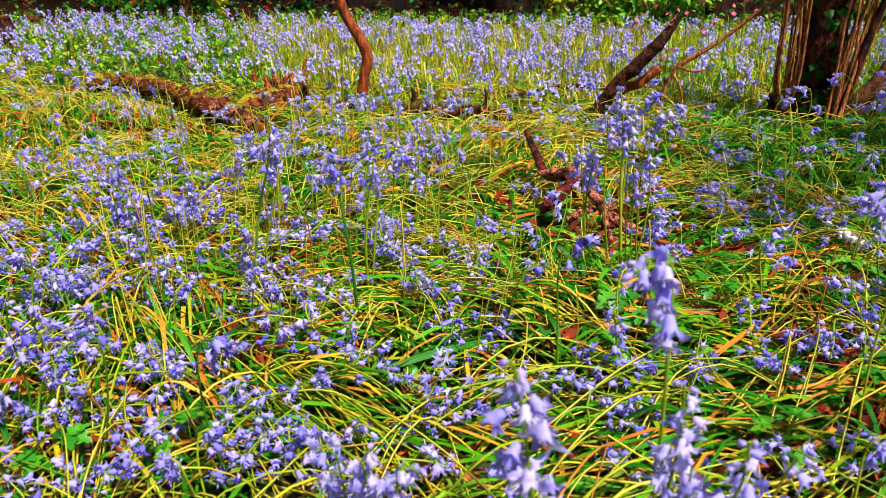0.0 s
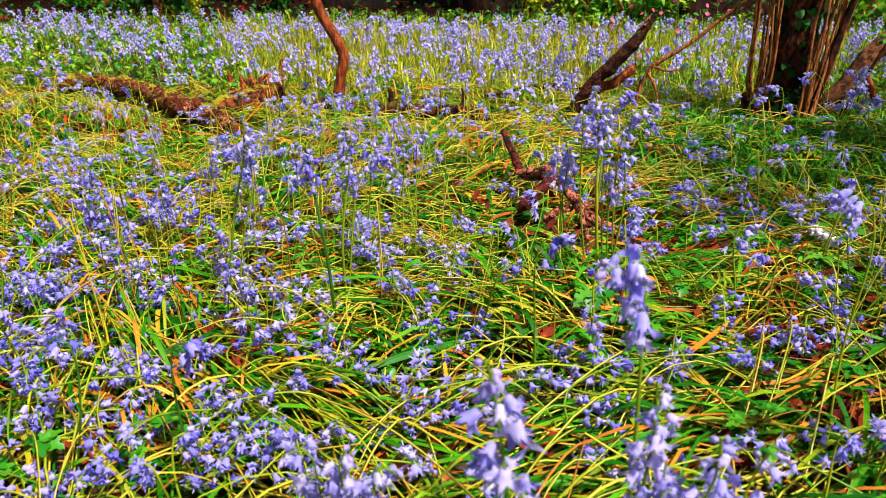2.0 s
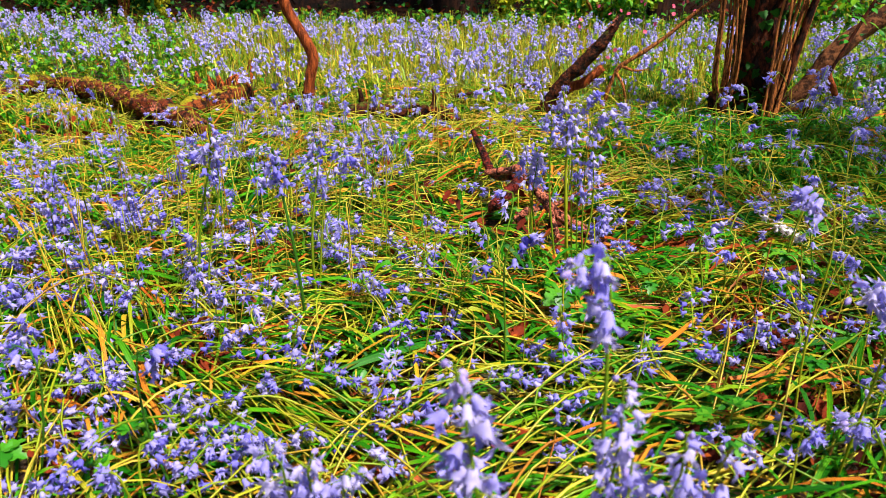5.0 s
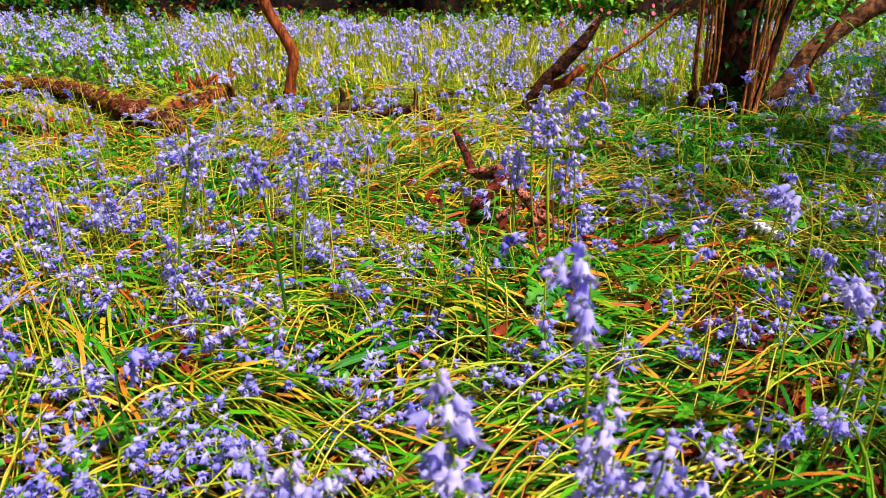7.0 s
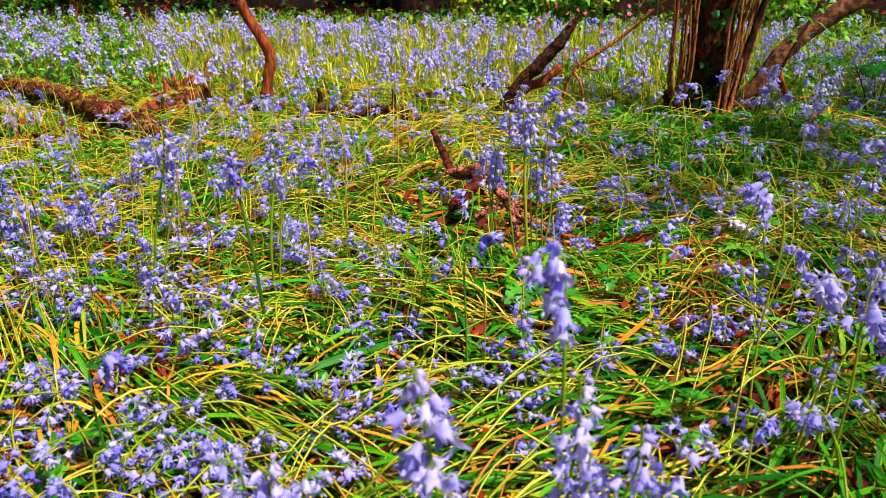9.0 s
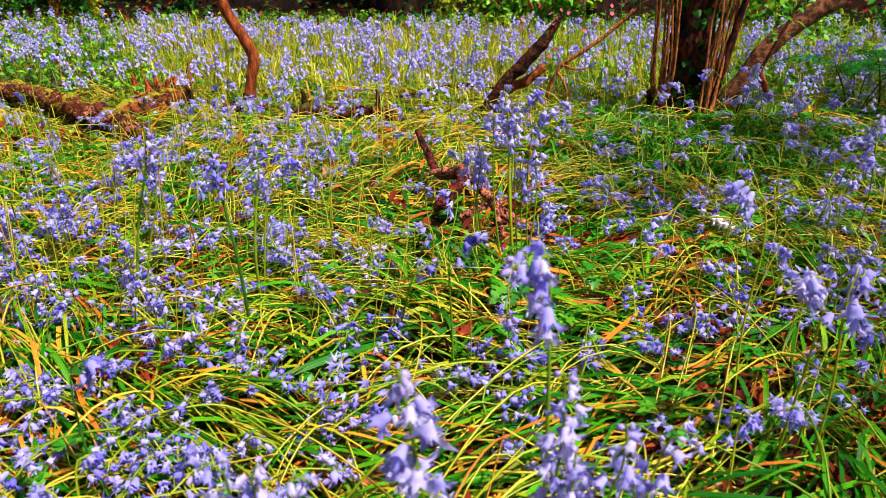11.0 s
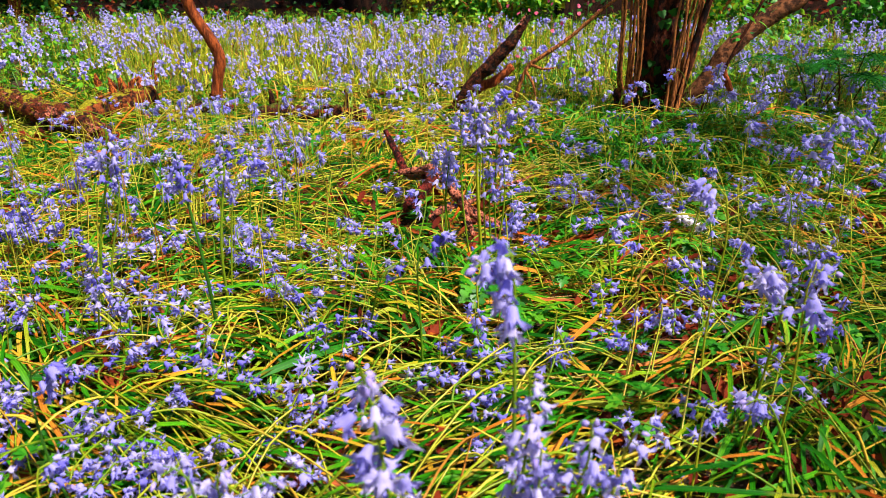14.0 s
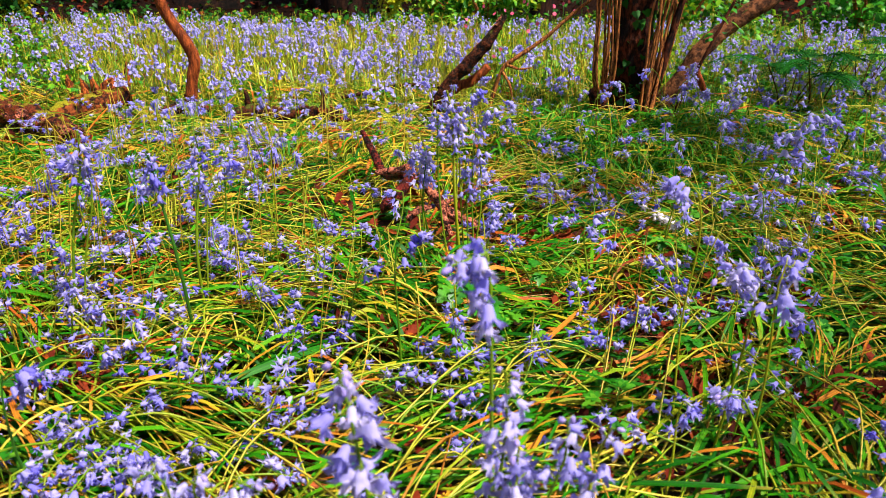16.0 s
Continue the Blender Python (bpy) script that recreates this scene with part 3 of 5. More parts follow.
# ---- ground ----
def ground():
    far = np.array([8, 9.5, 12, 16, 22, 32, 50, 90, 200.0])
    xs = np.r_[-far[::-1], np.arange(-7.5, 7.6, 0.15), far]
    ys = np.r_[-far[::-1], np.arange(-7.5, 12.1, 0.15), 14, 18, 26, 40, 80, 200.0]
    gx, gy = np.meshgrid(xs, ys, indexing="ij")
    v = np.stack([gx, gy, gz(gx, gy)], -1).reshape(-1, 3)
    n, m = len(xs), len(ys)
    i, j = np.meshgrid(np.arange(n - 1), np.arange(m - 1), indexing="ij")
    q = np.stack([i * m + j, (i + 1) * m + j, (i + 1) * m + j + 1, i * m + j + 1], -1).reshape(-1, 4)
    b = Buf()
    b.add(v, [q])
    return tagged(new("ground", b.mesh("ground", [SOIL])), "dark woodland soil under brown leaf litter", "ground", kind="structure")


GROUND = ground()


# ---- matted leaves and straw-yellow stems ----
def flow(x, y, n, loose=0.5, swing=0.6):
    """The way in which the flattened leaves lie: swirls and fans that change from patch to patch."""
    h = 0.75 * np.sin(1.7 * x + 0.8 * y + 0.3) + 0.65 * np.sin(2.6 * y - 1.5 * x + 1.0) + 0.4 * np.sin(5.2 * x + 3.1 * y)
    return swing * h + np.where(rng.random(n) < 0.5, 0, np.pi) + rng.normal(0, loose, n)


def sheaves(n, each, y0, y1, density=None):
    """Places and ways of leaves that lie combed together in clumps: x, y, heading and bend."""
    cx, cy = scatter(max(1, n // each), y0, y1, density)
    m = len(cx)
    way, curl, wide = flow(cx, cy, m, 0.55, 0.9), rng.normal(0, 0.5, m), rng.uniform(0.012, 0.035, m)
    k = rng.integers(0, m, n)
    return cx[k] + rng.normal(0, 1, n) * wide[k], cy[k] + rng.normal(0, 1, n) * wide[k], way[k] + rng.normal(0, 0.2, n), curl[k] + rng.normal(0, 0.25, n)


def leaf_mat():
    b = Buf()
    n = int(1150 * area(0.3, 2.5))
    x, y, head, bend = sheaves(n, 13, 0.3, 2.5)
    blades(b, x, y, head, rng.uniform(0.10, 0.27, n), rng.uniform(0.004, 0.0095, n), 0.075 * rng.random(n) ** 1.6, rng.normal(0, 0.012, n), rng.uniform(0.0, 0.045, n), 5, bend)
    n = int(750 * area(0.3, 2.5))
    x, y = scatter(n, 0.3, 2.5, lambda x, y: 0.25 + 0.75 * bump_field(x, y, 7.0, 0.9))
    n = len(x)
    blades(b, x, y, flow(x, y, n), rng.uniform(0.09, 0.27, n), rng.uniform(0.004, 0.0095, n), 0.06 * rng.random(n) ** 2, rng.normal(0, 0.012, n), rng.uniform(0.0, 0.035, n), 5, rng.normal(0, 0.5, n))
    n = int(900 * area(2.5, 3.6))
    x, y = scatter(n, 2.5, 3.6)
    n = len(x)
    blades(b, x, y, flow(x, y, n), rng.uniform(0.15, 0.32, n), rng.uniform(0.006, 0.012, n), rng.uniform(0.0, 0.08, n), rng.normal(0.01, 0.03, n), rng.uniform(0, 0.04, n), 3)
    return tagged(new("leaf_mat", b.mesh("leaf_mat", [LEAF])), "flattened green, yellow and orange bluebell leaves covering the ground", "leaves", kind="stuff")


MAT = leaf_mat()


def tree_tufts():
    b = Buf()
    n = 2600
    x = np.r_[rng.normal(1.0, 0.34, n), rng.uniform(0.4, 2.4, n)]
    y = np.r_[rng.normal(2.74, 0.22, n), rng.uniform(2.2, 4.2, n)]
    n = len(x)
    blades(b, x, y, rng.uniform(0, 6.28, n), rng.uniform(0.06, 0.18, n), rng.uniform(0.004, 0.009, n), rng.uniform(0.02, 0.09, n), rng.uniform(-0.02, 0.10, n), np.zeros(n), 5)
    return tagged(new("grass_tufts", b.mesh("grass_tufts", [TUFT])), "dark green arching blades round the foot of the tree", "grass", kind="stuff")


tree_tufts()


def straw_mat():
    b = Buf()
    thin_right = lambda x, y: (0.35 + 0.65 * bump_field(x, y, 2.2, 0.6)) * np.where((x > 0.30 * y + 0.1) & (y > 1.9), 0.45, 1.0)
    n = int(230 * area(0.3, 2.6))
    x, y, h, bend = sheaves(n, 6, 0.3, 2.6, thin_right)
    straws(b, x, y, h, rng.uniform(0.18, 0.44, n), rng.uniform(0.0011, 0.0022, n) * np.clip(1.7 - 0.6 * y, 1.0, 1.25), 0.10 * rng.random(n) ** 2, rng.normal(0.0, 0.02, n), rng.uniform(0.02, 0.055, n), 7, bend)
    n = int(130 * area(0.3, 2.6))
    x, y = scatter(n, 0.3, 2.6, thin_right)
    n = len(x)
    straws(b, x, y, flow(x, y, n, 0.6, 1.0), rng.uniform(0.18, 0.42, n), rng.uniform(0.0011, 0.0022, n) * np.clip(1.7 - 0.6 * y, 1.0, 1.25), 0.10 * rng.random(n) ** 2, rng.normal(0.0, 0.02, n), rng.uniform(0.02, 0.055, n), 7, rng.normal(0, 0.55, n))
    n = int(260 * area(2.6, 3.6))
    x, y = scatter(n, 2.6, 3.6, lambda x, y: np.where(x > 0.2 * y, 0.3, 1.0))
    n = len(x)
    straws(b, x, y, flow(x, y, n), rng.uniform(0.2, 0.4, n), rng.uniform(0.0014, 0.0024, n), rng.uniform(0.0, 0.1, n), rng.normal(0.03, 0.05, n), rng.uniform(0.01, 0.05, n), 4)
    # stems that still lean or stand among the mat
    n = int(70 * area(0.9, 3.4))
    x, y = scatter(n, 0.9, 3.4)
    n = len(x)
    straws(b, x, y, rng.uniform(0, 6.28, n), rng.uniform(0.03, 0.13, n), rng.uniform(0.0012, 0.002, n), rng.uniform(0.0, 0.03, n), rng.uniform(0.08, 0.26, n), np.zeros(n), 6)
    # a bundle that lies slantwise before the left drift
    n = 34
    f = rng.normal(0, 1, (4, n))
    straws(b, -0.52 + 0.10 * f[0], 0.97 + 0.05 * f[1], -0.62 + 0.13 * f[2], rng.uniform(0.28, 0.5, n), rng.uniform(0.0014, 0.0024, n), rng.uniform(0.0, 0.04, n), 0.01 * f[3], rng.uniform(0.04, 0.075, n), 9, rng.normal(0, 0.3, n))
    # long stems that lean forward between the tree and the path
    n = 26
    straws(b, rng.uniform(0.35, 1.15, n), rng.uniform(1.5, 2.7, n), rng.normal(-1.3, 0.3, n), rng.uniform(0.32, 0.55, n), rng.uniform(0.0013, 0.0021, n), rng.uniform(0.05, 0.12, n), rng.normal(0.0, 0.03, n), rng.uniform(0.04, 0.08, n), 10, rng.normal(0, 0.3, n))
    # stems that fan out from one foot
    n = 46
    a = rng.uniform(0, 6.28, n)
    straws(b, -0.27 + 0.03 * rng.normal(0, 1, n), 1.285 + 0.02 * rng.normal(0, 1, n), a, rng.uniform(0.15, 0.34, n), rng.uniform(0.0013, 0.0021, n), rng.uniform(0.01, 0.07, n), rng.normal(0.0, 0.01, n), rng.uniform(0.03, 0.05, n), 8, rng.normal(0, 0.5, n))
    n = 420
    x, y = scatter(n, 1.0, 2.6, lambda x, y: np.where((x < -0.05 * y) & (x > -0.75 * y), 1.0, 0.12))
    n = len(x)
    straws(b, x, y, rng.uniform(0, 6.28, n), rng.uniform(0.01, 0.08, n), rng.uniform(0.0012, 0.002, n), rng.uniform(0.0, 0.02, n), rng.uniform(0.15, 0.34, n), np.zeros(n), 5)
    return tagged(new("fallen_stems", b.mesh("fallen_stems", [YELLOW])), "straw-yellow fallen flower stems criss-crossing the leaf mat", "stems", kind="stuff")


straw_mat()


def field_leaves():
    """Upright leaves and stems of the far flowers."""
    b = Buf()
    n = int(430 * area(3.2, 6.1))
    x, y = scatter(n, 3.2, 6.1, lambda x, y: np.where(x < -0.50 * y, 0.12, np.where(x > 0.36 * y, 0.15, 1.0)))
    n = len(x)
    blades(b, x, y, rng.uniform(0, 6.28, n), rng.uniform(0.03, 0.16, n), rng.uniform(0.003, 0.007, n), rng.uniform(0.0, 0.08, n), rng.uniform(0.02, 0.18, n), np.zeros(n), 2)
    return tagged(new("field_leaves", b.mesh("field_leaves", [GRASS_FAR])), "upright yellow-green leaves among the far bluebells", "leaves", kind="stuff")


field_leaves()


def field_stems():
    b = Buf()
    n = int(250 * area(3.1, 5.9))
    x, y = scatter(n, 3.1, 5.9, lambda x, y: np.where(x < -0.50 * y, 0.2, np.where(x > 0.36 * y, 0.4, 1.0)))
    n = len(x)
    straws(b, x, y, rng.uniform(0, 6.28, n), rng.uniform(0.01, 0.09, n), rng.uniform(0.0012, 0.0022, n), rng.uniform(0.0, 0.02, n), rng.uniform(0.10, 0.26, n), np.zeros(n), 2)
    return tagged(new("field_stems", b.mesh("field_stems", [YELLOW])), "upright yellow-green stems of the far bluebells", "stems", kind="stuff")


field_stems()


# ---- bluebells too many to count ----
def far_density(x, y):
    d = np.full(len(x), 1.0)
    d = d * np.clip(1.0 + (x + 0.42 * y) / (0.20 * y), 0.62, 1.0)
    d = np.where((x > 0.10 * y) & (x < 0.30 * y), 0.75, d)
    d = np.where(x > 0.33 * y, 0.62, d)
    d = np.where(np.hypot(x - 1.02, y - 3.15) < 0.32, 0.1, d)
    return d * np.clip(0.2 + bump_field(x, y, 2.6, 1.3), 0, 1)


def mid_density(x, y):
    d = np.where(x < -0.16 * y, 1.0, 0.30)
    d = np.where(x > 0.22 + 0.05 * y, np.clip(0.32 + 0.35 * (y - 1.1), 0.32, 0.68), d)
    d = np.where((x < -1.15) & (y > 2.15), 0.3 * d, d)
    return d * np.clip(1.9 * bump_field(x, y, 5.2, 0.4) - 0.35, 0.06, 1)


def bluebell_field(name, label, x, y, make, level, sides, pedicels, size, head=0.34, petal=BELL):
    b, bv, bs = Buf(), [], []
    for px, py in zip(x, y):
        base, top, kind, nod, bells = make(px, py)
        line, root, spot, axis, sz = raceme(rng, base, top, kind, nod, bells, size, head)
        stems_into(b, line[::2] if level == 0 else line, root, spot, 0.0021, sides, 0, pedicels)
        rot = turn_to(axis, rng.uniform(0, 6.28, len(sz)))
        tv, tf = BELLS[level]
        bv.append(np.einsum("kij,nj->kni", rot, tv) * sz[:, None, None] + spot[:, None])
    b.many(np.concatenate(bv), BELLS[level][1], 1)
    return tagged(new(name, b.mesh(name, [STEM, petal])), label, "bluebells", kind="stuff")


def make_far(px, py):
    g = float(gz(px, py))
    h = (0.06 + 0.25 * rng.random() ** 0.75) * (0.95 if py < 4.2 else 1.0 - 0.16 * (py - 4.2) / 1.7)
    lean = rng.normal(0, 0.035, 2)
    return [px, py, g], [px + lean[0], py + lean[1], g + h], "nodding" if rng.random() < 0.45 else "upright", rng.uniform(0, 6.28), int(rng.integers(7, 13))


def make_mid(px, py):
    g = float(gz(px, py))
    if rng.random() < 0.62:
        a, ln = rng.uniform(0, 6.28), rng.uniform(0.14, 0.3)
        return [px, py, g], [px + ln * np.cos(a), py + ln * np.sin(a), g + rng.uniform(0.03, 0.11)], "fallen", a, int(rng.integers(8, 15))
    h, lean = rng.uniform(0.08, 0.24), rng.normal(0, 0.05, 2)
    return [px, py, g], [px + lean[0], py + lean[1], g + h], "nodding" if rng.random() < 0.7 else "upright", rng.uniform(0, 6.28), int(rng.integers(6, 12))


def off_wood(x, y):
    gap = np.minimum(wood_gap(x, y), 0.75 * wood_gap(x, y + 0.16))
    keep = (gap > 0.075) | (rng.random(len(x)) < 0.12)
    return x[keep], y[keep]


x, y = off_wood(*scatter(int(64 * area(3.0, 5.9)), 3.0, 5.9, far_density))
bluebell_field("bluebell_carpet", "dense carpet of violet-blue bluebells across the clearing", x, y, make_far, 0, 3, False, 0.0150, 0.46, BELL_PALE)
x, y = scatter(int(98 * area(1.9, 3.3)), 1.9, 3.3, mid_density)
x2, y2 = scatter(int(50 * area(0.7, 1.9)), 0.7, 1.9, lambda x, y: mid_density(x, y) * np.where(x < -0.2, 1.0, 0.5))
x, y = off_wood(np.r_[x, x2], np.r_[y, y2])
bluebell_field("bluebell_drift", "low drift of half-fallen violet-blue bluebells", x, y, make_mid, 1, 4, True, 0.0162, 0.52)
# single dropped bells on the mat
b = Buf()
x, y = scatter(420, 0.6, 3.2, lambda x, y: 0.3 + 0.7 * mid_density(x, y))
k = len(x)
ax = np.c_[rng.normal(0, 1, (k, 2)), rng.normal(-0.3, 0.3, k)]
tv, tf = BELLS[1]
sz = rng.uniform(0.011, 0.017, k)
spot = np.c_[x, y, gz(x, y) + rng.uniform(0.03, 0.075, k)]
b.many(np.einsum("kij,nj->kni", turn_to(ax, rng.uniform(0, 6.28, k)), tv) * sz[:, None, None] + spot[:, None], tf)
tagged(new("dropped_bells", b.mesh("dropped_bells", [BELL])), "single violet bells dropped on the flattened leaves", "petals", kind="stuff")


# ---- broad green herbs ----
def herb_bed(name, label, n, y0, y1, dens, tall, size, mat):
    b = Buf()
    x, y = scatter(n, y0, y1, dens)
    for px, py in zip(x, y):
        h = tall * rng.uniform(0.4, 1.0)
        k = int(rng.integers(5, 10))
        t = rng.uniform(0.25, 1.0, k)
        a = rng.uniform(0, 6.28, k)
        ln = rng.normal(0, 0.03, 2)
        strew(b, "nettle", px + ln[0] * t, py + ln[1] * t, gz(px, py) + h * t, size * rng.uniform(0.6, 1.2, k), a, rng.normal(-0.15, 0.35, k), rng.normal(0, 0.3, k), 0.25)
        tube(b, np.array([[px, py, float(gz(px, py))], [px + ln[0], py + ln[1], float(gz(px, py)) + h]]), [0.002, 0.0012], 3, capped=False)
    return tagged(new(name, b.mesh(name, [mat])), label, "herbs", kind="stuff")


herb_bed("nettle_bed", "bright green broad-leaved herbs between far bluebells", 3400, 3.4, 7.0, lambda x, y: np.where(x < -0.46 * y, np.where(y > 5.8, 0.25, 1.0), np.where((x > 0.30 * y) | (y > 6.0), 0.9, np.where((x > 0.08 * y) & (y > 3.8), 0.55, 0.05))), 0.19, 0.046, NETTLE)
herb_bed("low_herbs", "small green herb leaves among the fallen stems", 1200, 1.0, 3.6, lambda x, y: np.where((x > 0.30 * y) & (y > 1.5), 1.0, 0.12), 0.075, 0.034, HERB)


# ---- dead wood ----
def limb_part(name, parent, at, pts, radii, mat, sides=14, n=40, rough=0.35, seed=0, grain=14.0, label=""):
    b = Buf()
    line = smooth_line(pts, n)
    for _ in range(n // 12):
        line[1:-1] = 0.25 * line[:-2] + 0.5 * line[1:-1] + 0.25 * line[2:]
    tube(b, line, radii, sides, rough, seed, offset=at, grain=grain)
    return part(name, b, mat, parent, label)


def flakes(parent, at, pts, radius, count, mat, seed, size=0.03, first=4):
    """Loose plates of bark that stand a little off the wood."""
    rg = np.random.default_rng(seed)
    line = smooth_line(pts, 60)
    tan, a, bn = frames_of(line)
    for _ in range(count):
        i = int(rg.integers(first, 56))
        th = rg.uniform(0.3, 2.8)
        nrm = math.cos(th) * a[i] + math.sin(th) * bn[i]
        nrm = nrm if nrm[2] > -0.2 else -nrm
        c = line[i] + nrm * radius * rg.uniform(0.9, 1.08)
        b = Buf()
        u, v = np.meshgrid(np.linspace(-1, 1, 5), np.linspace(-1, 1, 4), indexing="ij")
        side = np.cross(nrm, tan[i])
        lg, wd = size * rg.uniform(0.6, 1.4), size * rg.uniform(0.3, 0.6)
        jag = rg.normal(0, 0.18, u.shape)
        pos = c + (u + jag)[..., None] * lg * tan[i] + (v + jag * 0.7)[..., None] * wd * side - (v**2)[..., None] * wd * 0.35 * nrm + (u * rg.normal(0, 0.25))[..., None] * wd * nrm
        top, bot = pos.reshape(-1, 3) - at, (pos - 0.004 * nrm).reshape(-1, 3) - at
        ii, jj = np.meshgrid(np.arange(4), np.arange(3), indexing="ij")
        q = np.stack([ii * 4 + jj, (ii + 1) * 4 + jj, (ii + 1) * 4 + jj + 1, ii * 4 + jj + 1], -1).reshape(-1, 4)
        edge = [0, 4, 8, 12, 16, 17, 18, 19, 15, 11, 7, 3, 2, 1]
        rim = np.array([(edge[k], edge[(k + 1) % 14], 20 + edge[(k + 1) % 14], 20 + edge[k]) for k in range(14)])
        b.add(np.vstack([top, bot]), [q, q[:, ::-1] + 20, rim])
        part("bark_flake", b, mat, parent)


def moss(parent, at, pts, radius, count, seed):
    """Cushions of fine moss along the upper side of a log."""
    rg = np.random.default_rng(seed)
    line = smooth_line(pts, 60)
    tan, a, bn = frames_of(line)
    up = np.cross(tan, a)
    up = np.where(up[:, 2:3] < 0, -up, up)
    spots = rg.integers(6, 54, 16)
    i = np.clip(spots[rg.integers(0, 16, count)] + rg.normal(0, 2.2, count), 3, 56).astype(int)
    th = rg.normal(-0.1, 0.55, count)
    nrm = np.cos(th)[:, None] * up[i] + np.sin(th)[:, None] * a[i]
    p0 = line[i] + nrm * radius * rg.uniform(0.92, 1.12, (count, 1)) + tan[i] * rg.normal(0, 0.012, (count, 1)) - at
    b = Buf()
    side = np.cross(nrm, rg.normal(0, 1, (count, 3)))
    side /= np.linalg.norm(side, axis=1)[:, None]
    ln, wd = rg.uniform(0.008, 0.02, (count, 1)), rg.uniform(0.002, 0.004, (count, 1))
    tipv = p0 + nrm * ln + side * rg.normal(0, 0.006, (count, 1))
    other = np.cross(nrm, side)
    b.many(np.stack([p0 - side * wd, p0 + side * wd, tipv, p0 + other * wd], 1), [np.array([(0, 1, 2), (1, 3, 2), (3, 0, 2)])])
    part("moss", b, MOSS, parent, "yellow-green moss cushions")


def mossy_log():
    at = np.array([-1.9, 3.1, 0.0])
    ob = thing("mossy_log", at, "long rotting log with reddish bark and yellow-green moss", "log")
    pts = [(-2.64, 3.30, 0.03), (-2.58, 3.34, 0.092), (-2.44, 3.36, 0.092), (-2.17, 3.32, 0.082), (-1.90, 3.16, 0.074), (-1.61, 2.96, 0.06), (-1.40, 2.83, 0.035), (-1.29, 2.77, 0.01)]
    trunk = limb_part("trunk", ob, at, pts, [0.034, 0.042, 0.045, 0.049, 0.054, 0.058, 0.052, 0.03], BARK_LOG, 30, 150, 0.42, 3, 17.0)
    limb_part("branch_stub", ob, at, [(-2.50, 3.36, 0.085), (-2.63, 3.22, 0.06), (-2.70, 3.08, 0.02)], [0.03, 0.025, 0.016], BARK_LOG, 10, 16, 0.4, 5)
    flakes(trunk, at, pts, 0.057, 90, BARK_RED, 11, 0.019, 24)
    moss(trunk, at, pts, 0.050, 1500, 12)
    return ob


def short_log():
    at = np.array([-1.45, 3.25, 0.0])
    ob = thing("short_log", at, "short broken log thickly covered with moss", "log")
    limb_part("wood", ob, at, [(-1.58, 3.10, 0.03), (-1.47, 3.22, 0.06), (-1.34, 3.36, 0.07)], [0.05, 0.062, 0.05], BARK_MOSSY, 16, 26, 0.4, 21)
    limb_part("knot", ob, at, [(-1.42, 3.10, 0.01), (-1.36, 3.14, 0.03), (-1.28, 3.20, 0.02)], [0.03, 0.04, 0.03], BARK_MOSSY, 12, 14, 0.5, 23)
    flakes(ob, at, [(-1.58, 3.10, 0.03), (-1.47, 3.22, 0.06), (-1.34, 3.36, 0.07)], 0.058, 8, ROT, 13)


def rotten_stump():
    at = np.array([-1.62, 3.62, 0.0])
    ob = thing("rotten_stump", at, "jagged orange-brown rotten stump among the flowers", "stump")
    rg = np.random.default_rng(5)
    for k in range(11):
        a = k / 11 * 6.28
        c = at + [0.085 * math.cos(a) * 1.3, 0.06 * math.sin(a), 0]
        h = rg.uniform(0.06, 0.14)
        limb_part("splinter", ob, at, [c, c + [rg.normal(0, 0.012), rg.normal(0, 0.01), h * 0.6], c + [rg.normal(0, 0.025), rg.normal(0, 0.02), h]], [0.024, 0.018, 0.003], ROT, 7, 8, 0.5, k, 30)
    at2 = np.array([-1.62, 4.02, 0.0])
    ob = thing("rotten_stump", at2, "small rotten stump half hidden by leaves", "stump")
    for k in range(5):
        c = at2 + [rg.normal(0, 0.04), rg.normal(0, 0.03), 0]
        h = rg.uniform(0.08, 0.15)
        limb_part("splinter", ob, at2, [c, c + [0.005, 0, h * 0.6], c + [rg.normal(0, 0.02), 0, h]], [0.026, 0.02, 0.004], ROT, 7, 8, 0.5, 40 + k, 30)


def crooked_stick():
    at = np.array([-0.99, 3.2, 0.0])
    ob = thing("crooked_stick", at, "crooked upright red-brown stick rising from the flowers", "stick")
    pts = [(-0.99, 3.2, -0.02), (-0.985, 3.2, 0.06), (-0.975, 3.2, 0.13), (-0.958, 3.2, 0.21), (-0.940, 3.2, 0.29), (-0.982, 3.19, 0.385), (-1.025, 3.18, 0.46), (-1.048, 3.17, 0.53), (-1.06, 3.16, 0.62), (-1.12, 3.14, 0.80), (-1.10, 3.14, 1.0)]
    limb_part("stem", ob, at, pts, [0.040, 0.033, 0.027, 0.025, 0.025, 0.025, 0.024, 0.024, 0.022, 0.016, 0.005], BARK_STICK, 14, 70, 0.16, 8, 26.0)
    limb_part("rough_base", ob, at, [(-0.995, 3.195, -0.02), (-0.985, 3.195, 0.06), (-0.978, 3.197, 0.125)], [0.050, 0.042, 0.029], BARK_DARK, 14, 20, 0.55, 9, 30.0, "dark flaking bark at the foot")
    for k in range(5):
        a = k * 1.25 + 0.4
        e = at + np.array([math.cos(a) * 0.14, math.sin(a) * 0.10, 0.0])
        limb_part("root", ob, at, [at + [0, 0, 0.05], (at + e) / 2 + [0, 0, 0.05], e], [0.02, 0.016, 0.008], BARK_DARK, 8, 12, 0.4, 60 + k, 26.0)
    return ob


